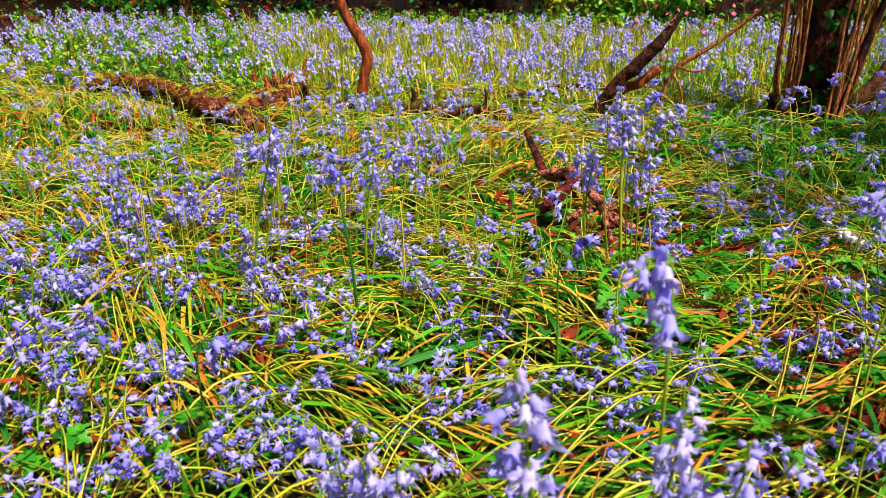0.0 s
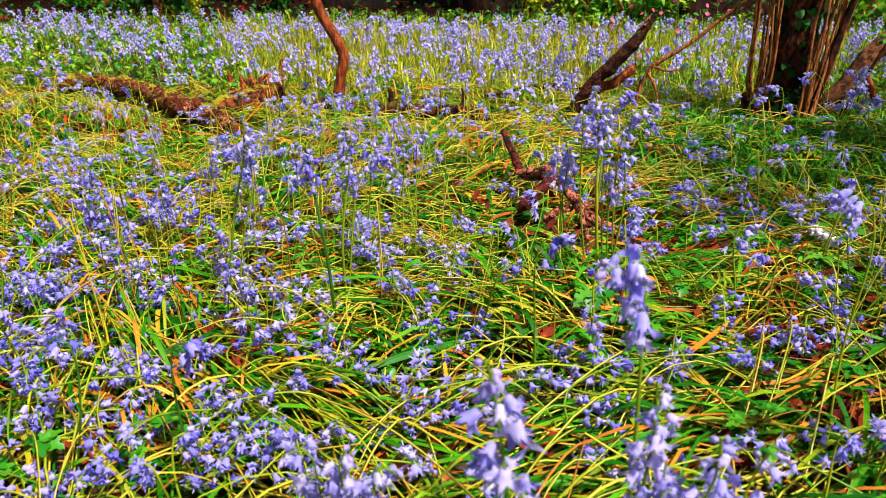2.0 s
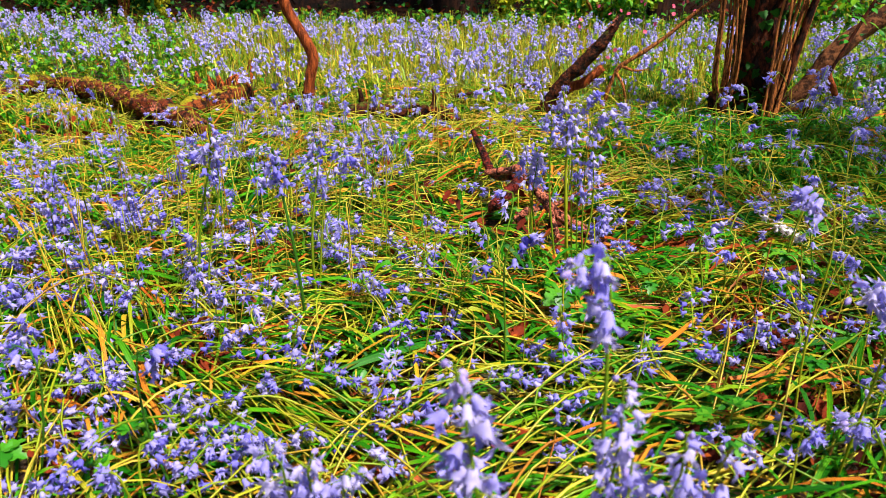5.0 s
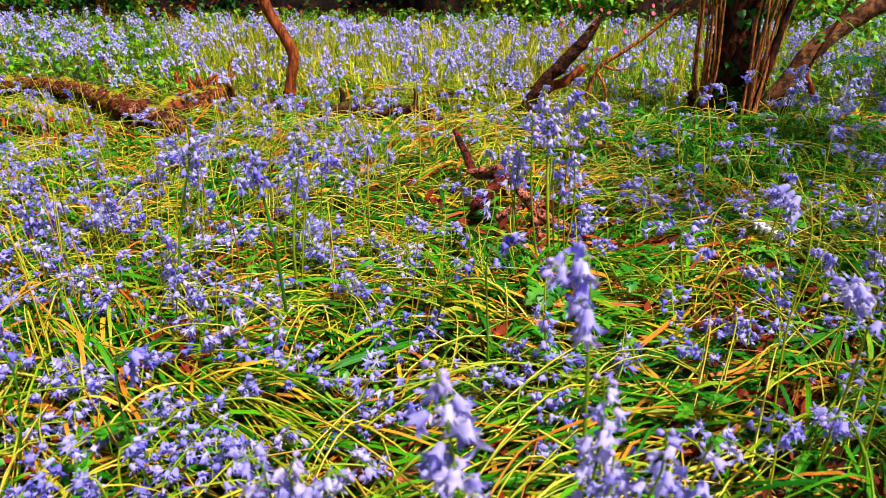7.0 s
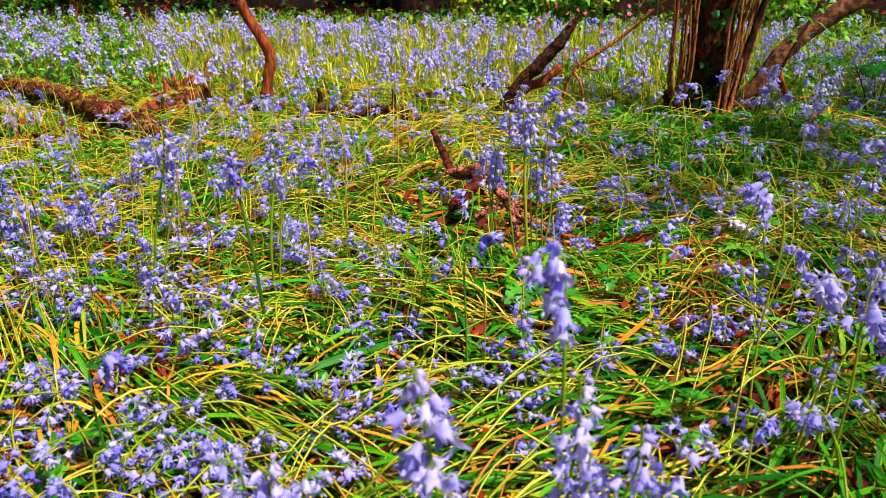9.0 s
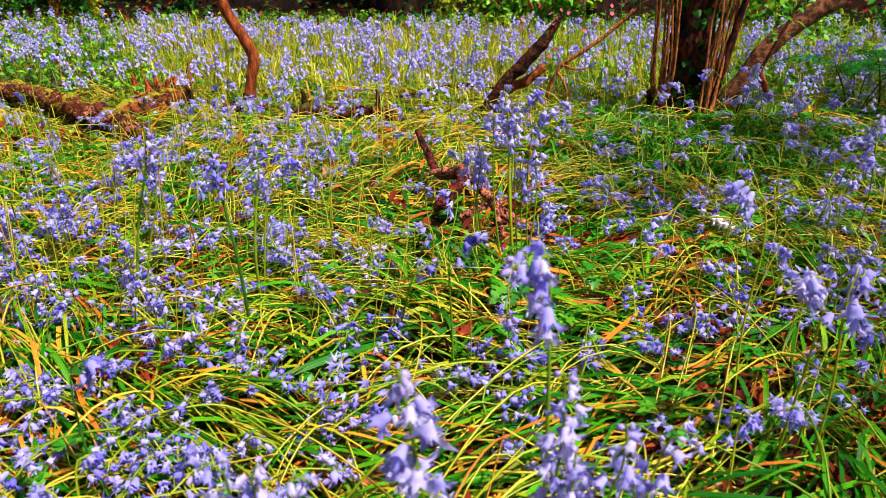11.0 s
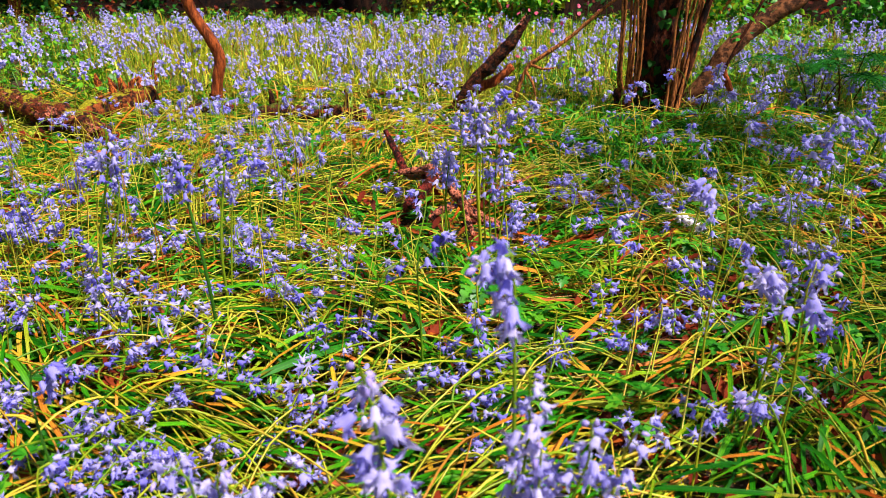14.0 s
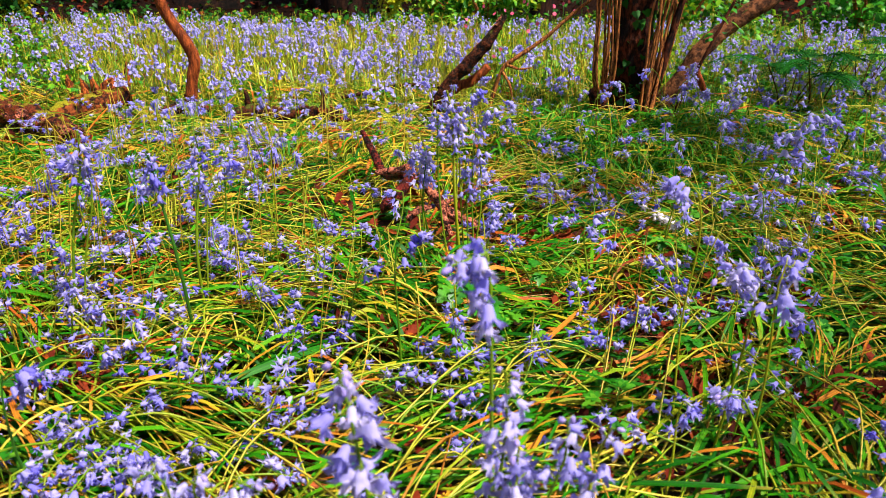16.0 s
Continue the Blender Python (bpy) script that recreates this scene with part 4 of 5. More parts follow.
def old_wood():
    for k, (label, pts, rad) in enumerate((
        ("dark decayed branch lying among bluebell stems", [(-0.77, 3.02, 0.03), (-0.70, 3.08, 0.07), (-0.60, 3.10, 0.06), (-0.50, 3.14, 0.05)], [0.028, 0.042, 0.036, 0.02]),
        ("dark decayed branch sunk into the leaves", [(-0.50, 3.17, 0.05), (-0.38, 3.16, 0.06), (-0.25, 3.12, 0.03)], [0.02, 0.03, 0.018]),
        ("dead bramble root curving over the ground", [(-1.14, 2.88, 0.0), (-1.08, 3.05, 0.06), (-1.03, 3.14, 0.08)], [0.012, 0.02, 0.022]),
        ("thin fallen twig between bluebells", [(0.16, 3.45, 0.12), (0.0, 3.50, 0.12), (-0.16, 3.40, 0.11), (-0.31, 3.33, 0.09)], [0.012, 0.012, 0.01, 0.006]),
    )):
        at = np.array([pts[0][0], pts[0][1], 0.0])
        ob = thing("dead_branch", at, label, "branch", "dead wood on the ground")
        limb_part("wood", ob, at, pts, rad, BARK_DARK, 12, 30, 0.5, 70 + k, 22.0)
        if k < 2:
            p0 = np.array(pts[1])
            limb_part("snag", ob, at, [p0, p0 + [0.01, 0.0, 0.06], p0 + [0.0, 0.0, 0.10]], [0.016, 0.012, 0.004], BARK_DARK, 8, 10, 0.5, 80 + k, 22.0)
            flakes(ob, at, pts, 0.034, 8, ROT, 30 + k, 0.02)


def leaning_branch():
    at = np.array([0.10, 3.1, 0.0])
    ob = thing("leaning_branch", at, "dark mossy broken branch slanting up from the flowers", "branch")
    pts = [(0.05, 3.08, -0.02), (0.13, 3.1, 0.105), (0.19, 3.1, 0.20), (0.275, 3.1, 0.29), (0.345, 3.1, 0.368), (0.40, 3.1, 0.442), (0.432, 3.1, 0.492)]
    limb = limb_part("limb", ob, at, pts, [0.022, 0.025, 0.026, 0.028, 0.026, 0.018, 0.006], BARK_DARK, 14, 50, 0.34, 14, 24.0)
    limb_part("side_limb", ob, at, [(0.14, 3.14, 0.08), (0.21, 3.15, 0.165), (0.29, 3.15, 0.205), (0.37, 3.15, 0.272)], [0.018, 0.021, 0.022, 0.018], BARK_STICK, 12, 26, 0.4, 15, 24.0)
    flakes(limb, at, pts, 0.027, 14, BARK_RED, 17, 0.018)
    at = np.array([0.38, 3.15, 0.0])
    ob = thing("bare_twig", at, "long bare brown twig reaching up beside the tree", "twig")
    limb_part("stem", ob, at, [(0.36, 3.15, -0.02), (0.382, 3.15, 0.105), (0.416, 3.15, 0.227), (0.444, 3.15, 0.28), (0.528, 3.15, 0.335), (0.629, 3.15, 0.411), (0.724, 3.15, 0.50), (0.80, 3.15, 0.56), (0.95, 3.15, 0.70)], [0.011, 0.010, 0.009, 0.009, 0.009, 0.008, 0.0075, 0.006, 0.002], BARK_SHOOT, 8, 50, 0.25, 18, 40.0)
    limb_part("side_shoot", ob, at, [(0.444, 3.15, 0.28), (0.50, 3.14, 0.262), (0.56, 3.14, 0.268)], [0.008, 0.006, 0.003], BARK_SHOOT, 7, 12, 0.25, 19, 40.0)
    limb_part("side_shoot", ob, at, [(0.425, 3.15, 0.25), (0.46, 3.13, 0.20), (0.48, 3.12, 0.12)], [0.008, 0.006, 0.003], BARK_SHOOT, 7, 12, 0.25, 20, 40.0)


def rotten_branch():
    at = np.array([0.1, 1.9, 0.0])
    ob = thing("rotten_branch", at, "forked reddish rotting branch lying in the mat", "branch")
    main = [(0.062, 1.91, 0.190), (0.092, 1.89, 0.175), (0.130, 1.87, 0.134), (0.172, 1.86, 0.086), (0.222, 1.84, 0.055), (0.280, 1.82, 0.032), (0.335, 1.79, 0.004)]
    limb = limb_part("limb", ob, at, main, [0.012, 0.0150, 0.0155, 0.0155, 0.0155, 0.015, 0.012], BARK_RED, 16, 90, 0.30, 31, 40.0)
    limb_part("arm", ob, at, [(-0.03, 1.95, 0.158), (0.03, 1.945, 0.166), (0.07, 1.92, 0.180)], [0.008, 0.012, 0.015], BARK_RED, 10, 20, 0.35, 32, 34.0)
    limb_part("dark_fork", ob, at, [(0.085, 1.90, 0.17), (0.045, 1.86, 0.130), (0.012, 1.85, 0.095), (-0.005, 1.85, 0.075)], [0.014, 0.019, 0.018, 0.009], ROT_DARK, 14, 40, 0.4, 33, 32.0, "dark wet fork of the branch")
    limb_part("tip", ob, at, [(-0.094, 2.2, 0.218), (-0.056, 2.15, 0.165), (-0.01, 2.05, 0.12), (0.05, 1.95, 0.15)], [0.007, 0.013, 0.013, 0.012], ROT_DARK, 10, 24, 0.3, 34, 34.0)
    limb_part("leg", ob, at, [(0.165, 1.86, 0.09), (0.18, 1.81, 0.05), (0.205, 1.78, 0.0)], [0.009, 0.009, 0.007], BARK_RED, 10, 16, 0.4, 35, 34.0)
    limb_part("stub", ob, at, [(0.070, 1.81, 0.066), (0.095, 1.83, 0.085), (0.14, 1.87, 0.085)], [0.011, 0.010, 0.008], BARK_RED, 10, 14, 0.4, 36, 34.0)
    limb_part("far_arm", ob, at, [(0.16, 1.9, 0.075), (0.25, 2.05, 0.07), (0.40, 2.25, 0.06)], [0.007, 0.006, 0.004], BARK_RED, 10, 24, 0.3, 37, 34.0)
    flakes(limb, at, main, 0.0150, 16, BARK_RED, 19, 0.010)


mossy_log()
short_log()
rotten_stump()
crooked_stick()
old_wood()
leaning_branch()
rotten_branch()


# ---- the many-stemmed tree ----
UNIT = 0.05


def leaf_tuft(x, y, n, ln, seed, label):
    """A clump of arching strap leaves, each a part."""
    rg = np.random.default_rng(seed)
    at = np.array([x, y, float(gz(x, y))])
    ob = thing("leaf_tuft", at, label, "leaves", "tufts of bluebell leaves")
    for k in range(n):
        b = Buf()
        a, one = rg.uniform(0, 6.28), np.ones(1)
        line = ln * rg.uniform(0.7, 1.2)
        px, py = rg.normal(0, 0.015, 2)
        blades(b, one * (x + px), one * (y + py), one * a, one * line, one * rg.uniform(0.007, 0.011), one * line * rg.uniform(0.25, 0.5), one * line * rg.uniform(-0.15, 0.25), 0 * one, 9, one * rg.normal(0, 0.3))
        if b.v and len(b.v[0]):
            b.v[0] = b.v[0] - at
            part("leaf", b, TUFT, ob)


for k, (tx, ty, tn, tl) in enumerate(((0.86, 3.02, 18, 0.24), (0.78, 3.0, 12, 0.2), (0.23, 1.50, 20, 0.22), (0.14, 1.45, 14, 0.2), (0.33, 1.62, 14, 0.2), (0.10, 2.0, 12, 0.2), (-0.88, 3.10, 18, 0.2), (0.30, 1.22, 12, 0.16), (0.75, 2.55, 16, 0.22), (1.15, 2.72, 18, 0.24), (0.45, 2.95, 14, 0.22), (1.55, 2.75, 16, 0.24), (0.10, 1.12, 12, 0.18), (0.62, 0.92, 10, 0.2), (-0.55, 0.95, 12, 0.18), (-0.10, 1.94, 14, 0.16), (-0.05, 1.86, 12, 0.15), (0.85, 1.05, 12, 0.2), (0.95, 1.9, 14, 0.2), (1.3, 2.2, 14, 0.22), (1.42, 1.76, 18, 0.26), (1.34, 1.52, 16, 0.24), (1.55, 1.95, 16, 0.26))):
    leaf_tuft(tx, ty, tn, tl, 700 + k, "tuft of dark green arching strap leaves")


def leaf_mesh(kind, mat, curl=0.2, crumple=0.0):
    b = Buf()
    z = np.zeros(1)
    strew(b, kind, z, z, z, np.full(1, UNIT), z, z, z, curl)
    if crumple:
        b.v[0] = b.v[0] + rng.normal(0, crumple * UNIT, b.v[0].shape) * [0.5, 0.5, 1.0]
    return b.mesh("leaf", [mat])


IVY_LEAF = leaf_mesh("ivy", IVY)


def crown(name, parent, at, centre, radius, count, size, mat, seed):
    """A crown of clumps of leaves with gaps."""
    rg = np.random.default_rng(seed)
    b = Buf()
    cl = rg.normal(0, 1, (max(8, count // 60), 3))
    cl = cl / np.linalg.norm(cl, axis=1)[:, None] * rg.uniform(0.3, 1.0, (len(cl), 1)) * radius + centre
    k = rg.integers(0, len(cl), count)
    p0 = cl[k] + rg.normal(0, 0.16, (count, 3)) * np.asarray(radius) - at
    strew(b, "oval", p0[:, 0], p0[:, 1], p0[:, 2], size * rg.uniform(0.6, 1.3, count), rg.uniform(0, 6.28, count), rg.normal(-0.3, 0.5, count), rg.normal(0, 0.6, count), 0.2)
    return part(name, b, mat, parent)


def stool_tree():
    at = np.array([1.02, 3.2, 0.0])
    ob = thing("tree", at, "ivy-clad many-stemmed tree with bare brown shoots at its foot and unseen crowns added for shade", "tree")
    rg = np.random.default_rng(41)
    trunk = limb_part("trunk", ob, at, [(1.04, 3.24, -0.05), (1.03, 3.22, 0.15), (1.00, 3.2, 0.5), (0.98, 3.2, 1.2), (1.0, 3.2, 2.2), (1.02, 3.2, 3.4)], [0.15, 0.10, 0.085, 0.08, 0.07, 0.03], BARK_TREE, 20, 60, 0.3, 42, 9.0)
    limb_part("stool", ob, at, [(0.90, 3.17, -0.05), (0.875, 3.15, 0.07), (0.86, 3.14, 0.16), (0.87, 3.14, 0.18)], [0.08, 0.05, 0.035, 0.015], BARK_TREE, 16, 24, 0.5, 43, 16.0, "dark gnarled stool from which the shoots spring")
    # bundle of upright shoots
    for k in range(10):
        bx, by = 0.785 + (0.0 if k < 3 else 0.05) + rg.uniform(0, 0.06 if k >= 3 else 0.03), 3.08 + rg.uniform(-0.03, 0.04)
        top = np.array([bx - 0.03 + rg.normal(0, 0.03), by + rg.normal(0, 0.04), rg.uniform(1.1, 1.9)])
        lo = np.array([0.35 * bx + 0.65 * 0.872 + rg.normal(0, 0.012), by + 0.03, rg.uniform(0.10, 0.17)])
        mid = np.array([bx + 0.015, by, 0.3])
        limb_part("shoot", ob, at, [lo, mid, mid * 0.6 + top * 0.4 + [rg.normal(0, 0.01), 0, 0], top], [0.0055 + 0.003 * rg.random(), 0.0055, 0.0045, 0.0015], BARK_SHOOT, 7, 30, 0.2, 100 + k, 40.0)
    # second, leaning bundle
    for k in range(12):
        f = rg.random() if k else 0.9
        lo = np.array([1.02 + 0.06 * f + rg.normal(0, 0.008), 3.03 + rg.uniform(-0.04, 0.06), 0.03])
        up = np.array([1.04 + 0.15 * f + rg.normal(0, 0.012), 3.04 + rg.uniform(-0.03, 0.06), 0.57])
        top = up + (up - lo) * rg.uniform(1.0, 2.0) + [rg.normal(0, 0.04), rg.normal(0, 0.05), 0]
        r = 0.017 if k == 0 else 0.005 + 0.0035 * rg.random()
        limb_part("shoot", ob, at, [lo, (lo + up) / 2 + [rg.normal(0, 0.006), 0, 0], up, top], [r, r * 0.9, r * 0.8, 0.002], BARK_SHOOT if k else BARK_TREE, 8, 34, 0.2, 130 + k, 36.0)
    # Its upper points run on out of view to carry the added crowns.
    limb_part("leaning_stem", ob, at, [(1.12, 3.22, 0.0), (1.20, 3.21, 0.15), (1.258, 3.2, 0.253), (1.298, 3.2, 0.325), (1.372, 3.2, 0.405), (1.458, 3.2, 0.475), (1.60, 3.2, 0.585), (1.9, 3.25, 0.85), (2.4, 2.8, 1.5), (3.0, 1.8, 2.7), (2.7, 0.3, 3.2)], [0.044, 0.040, 0.038, 0.038, 0.037, 0.037, 0.036, 0.033, 0.028, 0.018, 0.008], BARK_GREY, 16, 80, 0.2, 44, 14.0, "pale brown leaning stem")
    limb_part("snag", ob, at, [(1.25, 3.1, 0.30), (1.275, 3.09, 0.25), (1.31, 3.08, 0.185)], [0.014, 0.016, 0.012], BARK_STICK, 9, 14, 0.3, 45, 34.0, "short broken red-brown stub")
    limb_part("leaning_shoot", ob, at, [(1.18, 3.05, 0.1), (1.24, 3.0, 0.30), (1.34, 3.0, 0.55), (1.5, 3.0, 0.95)], [0.008, 0.007, 0.006, 0.002], BARK_TREE, 7, 24, 0.2, 46, 34.0)
    for k in range(230):
        h = rg.uniform(0.0, 0.95) ** 1.2
        a = rg.uniform(3.3, 6.1)
        r = 0.105 + 0.04 * max(0, 0.3 - h) / 0.3 + rg.uniform(0, 0.03)
        o = new("ivy_leaf", IVY_LEAF)
        o.parent = trunk
        s = rg.uniform(0.020, 0.042) / UNIT
        o.matrix_local = Matrix.Translation((0.0 + r * math.cos(a), 0.02 + r * math.sin(a), h)) @ Euler((radians(-70 + rg.normal(0, 25)), rg.normal(0, 0.4), a - math.pi / 2 + math.pi + rg.normal(0, 0.4))).to_matrix().to_4x4() @ Matrix.Diagonal((s, s, s, 1))
    # Unseen crowns, added and placed so that their shadows darken the right side.
    crown("crown", ob, at, np.array([2.75, 1.50, 3.1]), np.array([0.85, 0.65, 0.4]), 430, 0.085, CANOPY, 47)
    crown("crown", ob, at, np.array([2.62, 0.05, 3.2]), np.array([0.9, 0.9, 0.5]), 400, 0.085, CANOPY, 48)
    # Unseen limb added to hold the third shade crown.
    limb_part("branch", ob, at, [(2.4, 2.8, 1.5), (2.8, 3.0, 2.3), (3.45, 3.3, 3.1)], [0.026, 0.018, 0.006], BARK_GREY, 10, 24, 0.2, 49, 14.0)
    crown("crown", ob, at, np.array([3.5, 3.3, 3.2]), np.array([0.85, 0.9, 0.4]), 600, 0.085, CANOPY, 50)
    # a few young leaves on the shoots
    b = Buf()
    k = 26
    t = rg.uniform(0, 1, k)
    strew(b, "oval", 1.22 + 0.25 * t - at[0], 3.0 + rg.uniform(-0.05, 0.05, k) - at[1], 0.40 + 0.14 * rg.random(k), rg.uniform(0.03, 0.055, k), rg.uniform(0, 6.28, k), rg.normal(-0.2, 0.3, k), rg.normal(0, 0.3, k), 0.2)
    part("young_leaves", b, HERB, ob, "fresh green leaves on the shoots")
    return ob


stool_tree()


def frond_blade(line, out, width, rows):
    """A flat feathery blade along a midrib: pinnae in pairs, each cut into small leaflets."""
    b = Buf()
    tube(b, line, [0.0022, 0.0015, 0.0007], 4, capped=False)
    side = np.cross(out, [0, 0, 1])
    tan = np.gradient(line, axis=0)
    tan /= np.linalg.norm(tan, axis=1)[:, None]
    pick = np.linspace(1, len(line) - 2, rows).astype(int)
    gap = np.linalg.norm(line[-1] - line[0]) / rows
    for r, i in enumerate(pick):
        f = r / (rows - 1)
        w_ = width * (1.0 - f) ** 0.8 * (0.75 + 0.25 * min(1, f * 5)) + 0.012
        for sgn in (-1, 1):
            d = side * sgn + tan[i] * 0.42 + np.array([0, 0, rng.normal(-0.10, 0.10)])
            d /= np.linalg.norm(d)
            m = max(3, int(w_ / 0.013))
            for j in range(m):
                g = (j + 0.5) / m
                c = line[i] + d * w_ * g - np.array([0, 0, 0.18 * w_ * g * g])
                lw = gap * 0.85 * (1.12 - g)
                e = d * w_ / m
                for s2 in (-1, 1):
                    t_ = tan[i] * s2 * lw + e * 0.5 + np.array([0, 0, rng.normal(0, 0.12) * lw])
                    b.add([c - e * 0.42, c + e * 0.42, c + e * 0.30 + t_, c - e * 0.22 + t_], [np.array([[0, 1, 2, 3]])])
    return b


def fern(at, fronds, length, seed, label, stalk=0.3):
    """Bracken: dark stalks, each with a feathery blade that spreads flat at its top."""
    rg = np.random.default_rng(seed)
    at = np.array([*at, float(gz(at[0], at[1]))])
    ob = thing("fern", at, label, "fern", "ferns")
    for k in range(fronds):
        a = rg.uniform(0, 6.28)
        ln = length * rg.uniform(0.75, 1.1)
        out = np.array([math.cos(a), math.sin(a), 0])
        h = stalk * rg.uniform(0.7, 1.1)
        foot, top = out * 0.02, out * (0.05 + 0.25 * h) + [0, 0, h]
        sb = Buf()
        tube(sb, smooth_line([foot, foot * 0.5 + top * 0.5 - out * 0.02, top], 10), [0.004, 0.003, 0.0024], 5, capped=False)
        stem = part("stalk", sb, FERN_STALK, ob, "dark brown stalk")
        line = smooth_line([top, top + out * ln * 0.3 + [0, 0, ln * 0.10], top + out * ln * 0.65 + [0, 0, ln * 0.08], top + out * ln - [0, 0, ln * 0.06]], 30)
        part("frond", frond_blade(line, out, ln * 0.48, 11), FERN, stem)


fern((1.74, 3.20), 5, 0.26, 51, "dark green bracken with flat feathery fronds on bare stalks", 0.28)
fern((1.90, 3.28), 5, 0.28, 56, "dark green bracken spreading flat over the bluebells", 0.30)
fern((2.25, 3.55), 5, 0.30, 52, "green bracken spreading over bluebells", 0.30)
fern((0.80, 2.12), 6, 0.12, 54, "small dark feathery fern among fallen bluebells", 0.05)
fern((1.3, 1.75), 5, 0.12, 55, "small dark feathery fern in the leaf mat", 0.05)
fern((2.1, 2.9), 4, 0.24, 53, "small green fern among fallen leaves", 0.16)


# ---- the wood behind the clearing ----
def far_tree(x, y, r, h, seed, lean=0.0, label="tree trunk at the edge of the clearing, bark coloured dark for shade"):
    at = np.array([x, y, 0.0])
    ob = thing("tree", at, label, "tree", "trees behind the clearing")
    limb_part("trunk", ob, at, [(x, y, -0.1), (x + 0.02, y, 0.25), (x + lean * 0.3, y, h * 0.4), (x + lean, y, h)], [r * 1.6, r * 1.1, r * 0.9, r * 0.3], FAR_SHADE_BARK, 16, 40, 0.25, seed, 5.0)
    rg = np.random.default_rng(seed)
    for k in range(4):
        s = np.array([x + lean * 0.6, y, h * (0.5 + 0.1 * k)])
        a = rg.uniform(0, 6.28)
        e = s + np.array([math.cos(a) * h * 0.25, math.sin(a) * h * 0.25, h * 0.18])
        limb_part("limb", ob, at, [s, (s + e) / 2 + [0, 0, 0.05], e], [r * 0.4, r * 0.25, r * 0.08], FAR_SHADE_BARK, 8, 14, 0.2, seed + k, 6.0)
    crown("crown", ob, at, np.array([x + lean, y, h]), np.array([h * 0.30, h * 0.30, h * 0.22]), 500, 0.28, CANOPY, seed + 9)
    return ob


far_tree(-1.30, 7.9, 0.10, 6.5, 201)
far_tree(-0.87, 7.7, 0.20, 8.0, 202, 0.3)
far_tree(-2.25, 8.3, 0.42, 9.0, 203, label="broad tree trunk shading the far edge of the flowers, bark coloured dark for shade")
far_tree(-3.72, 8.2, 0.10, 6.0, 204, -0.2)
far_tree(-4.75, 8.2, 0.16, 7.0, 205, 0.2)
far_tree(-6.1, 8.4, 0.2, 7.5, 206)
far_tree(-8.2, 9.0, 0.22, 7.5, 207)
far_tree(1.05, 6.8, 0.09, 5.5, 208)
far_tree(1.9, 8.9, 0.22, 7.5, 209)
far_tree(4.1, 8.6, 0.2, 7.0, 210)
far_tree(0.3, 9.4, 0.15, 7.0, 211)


def stump_left():
    at = np.array([-4.30, 4.62, 0.0])
    ob = thing("tree_stump", at, "dark brown weathered tree stump in the herbs", "stump")
    limb_part("wood", ob, at, [(-4.30, 4.62, -0.05), (-4.30, 4.62, 0.1), (-4.29, 4.63, 0.22), (-4.29, 4.63, 0.29)], [0.16, 0.125, 0.115, 0.10], BARK_TREE, 18, 24, 0.3, 91, 10.0)
    limb_part("root", ob, at, [(-4.28, 4.6, 0.08), (-4.12, 4.52, 0.03), (-4.0, 4.46, -0.01)], [0.05, 0.035, 0.012], BARK_TREE, 10, 14, 0.3, 92, 10.0)


stump_left()


def bush(x, y, rx, rz, count, size, mat, seed, name, label):
    at = np.array([x, y, 0.0])
    ob = thing(name, at, label, "bush", "bushes behind the clearing")
    rg = np.random.default_rng(seed)
    for k in range(6):
        a = rg.uniform(0, 6.28)
        e = at + [math.cos(a) * rx * 0.6, math.sin(a) * rx * 0.5, rz * rg.uniform(0.7, 1.2)]
        limb_part("branch", ob, at, [at, (at + e) / 2 + [0, 0, 0.06], e], [0.014, 0.01, 0.003], BARK_SHOOT, 6, 12, 0.2, seed + k, 20.0)
    crown("foliage", ob, at, np.array([x, y, rz * 0.55]), np.array([rx, rx * 0.6, rz * 0.6]), count, size, mat, seed + 7)


bush(-6.9, 8.2, 0.9, 0.7, 1600, 0.07, IVY, 301, "ivy_thicket", "dark green ivy thicket under the trees")
bush(-4.15, 7.0, 0.35, 0.55, 1100, 0.06, IVY, 302, "ivy_thicket", "dark green ivy thicket beside a trunk")
bush(-3.1, 7.6, 0.3, 0.5, 700, 0.06, IVY, 303, "ivy_thicket", "dark ivy growing at the clearing edge")
bush(0.55, 6.6, 0.5, 0.45, 1200, 0.06, NETTLE, 304, "bramble_bush", "bright green bramble bush behind the flowers")
bush(0.25, 7.0, 0.35, 0.3, 700, 0.06, NETTLE, 305, "bramble_bush", "low green bramble at the clearing edge")
bush(2.2, 6.4, 0.8, 0.6, 1500, 0.06, NETTLE, 306, "bramble_bush", "green bramble bush under the trees")
bush(3.6, 6.0, 0.8, 0.6, 1500, 0.06, HERB, 307, "bramble_bush", "tangled green bramble bush")
bush(-5.3, 7.9, 0.6, 0.35, 900, 0.06, HERB, 308, "bramble_bush", "shaded green undergrowth at the clearing edge")
# Three bushes for the sunny gaps, their sunlight put into the leaf colour.
bush(-3.95, 7.15, 0.38, 0.8, 1300, 0.06, SUN_GOLD, 309, "sun_coloured_bush", "bush beyond the trees, sunlight put into its yellow-green leaf colour")
bush(-0.36, 7.2, 0.24, 0.8, 1000, 0.06, SUN_GOLD, 310, "sun_coloured_bush", "bush beyond the trees, sunlight put into its yellow leaf colour")
bush(-1.13, 8.4, 0.07, 0.6, 260, 0.06, SUN_GOLD, 311, "sun_coloured_bush", "bush beyond the trees, sunlight put into its yellow leaf colour")


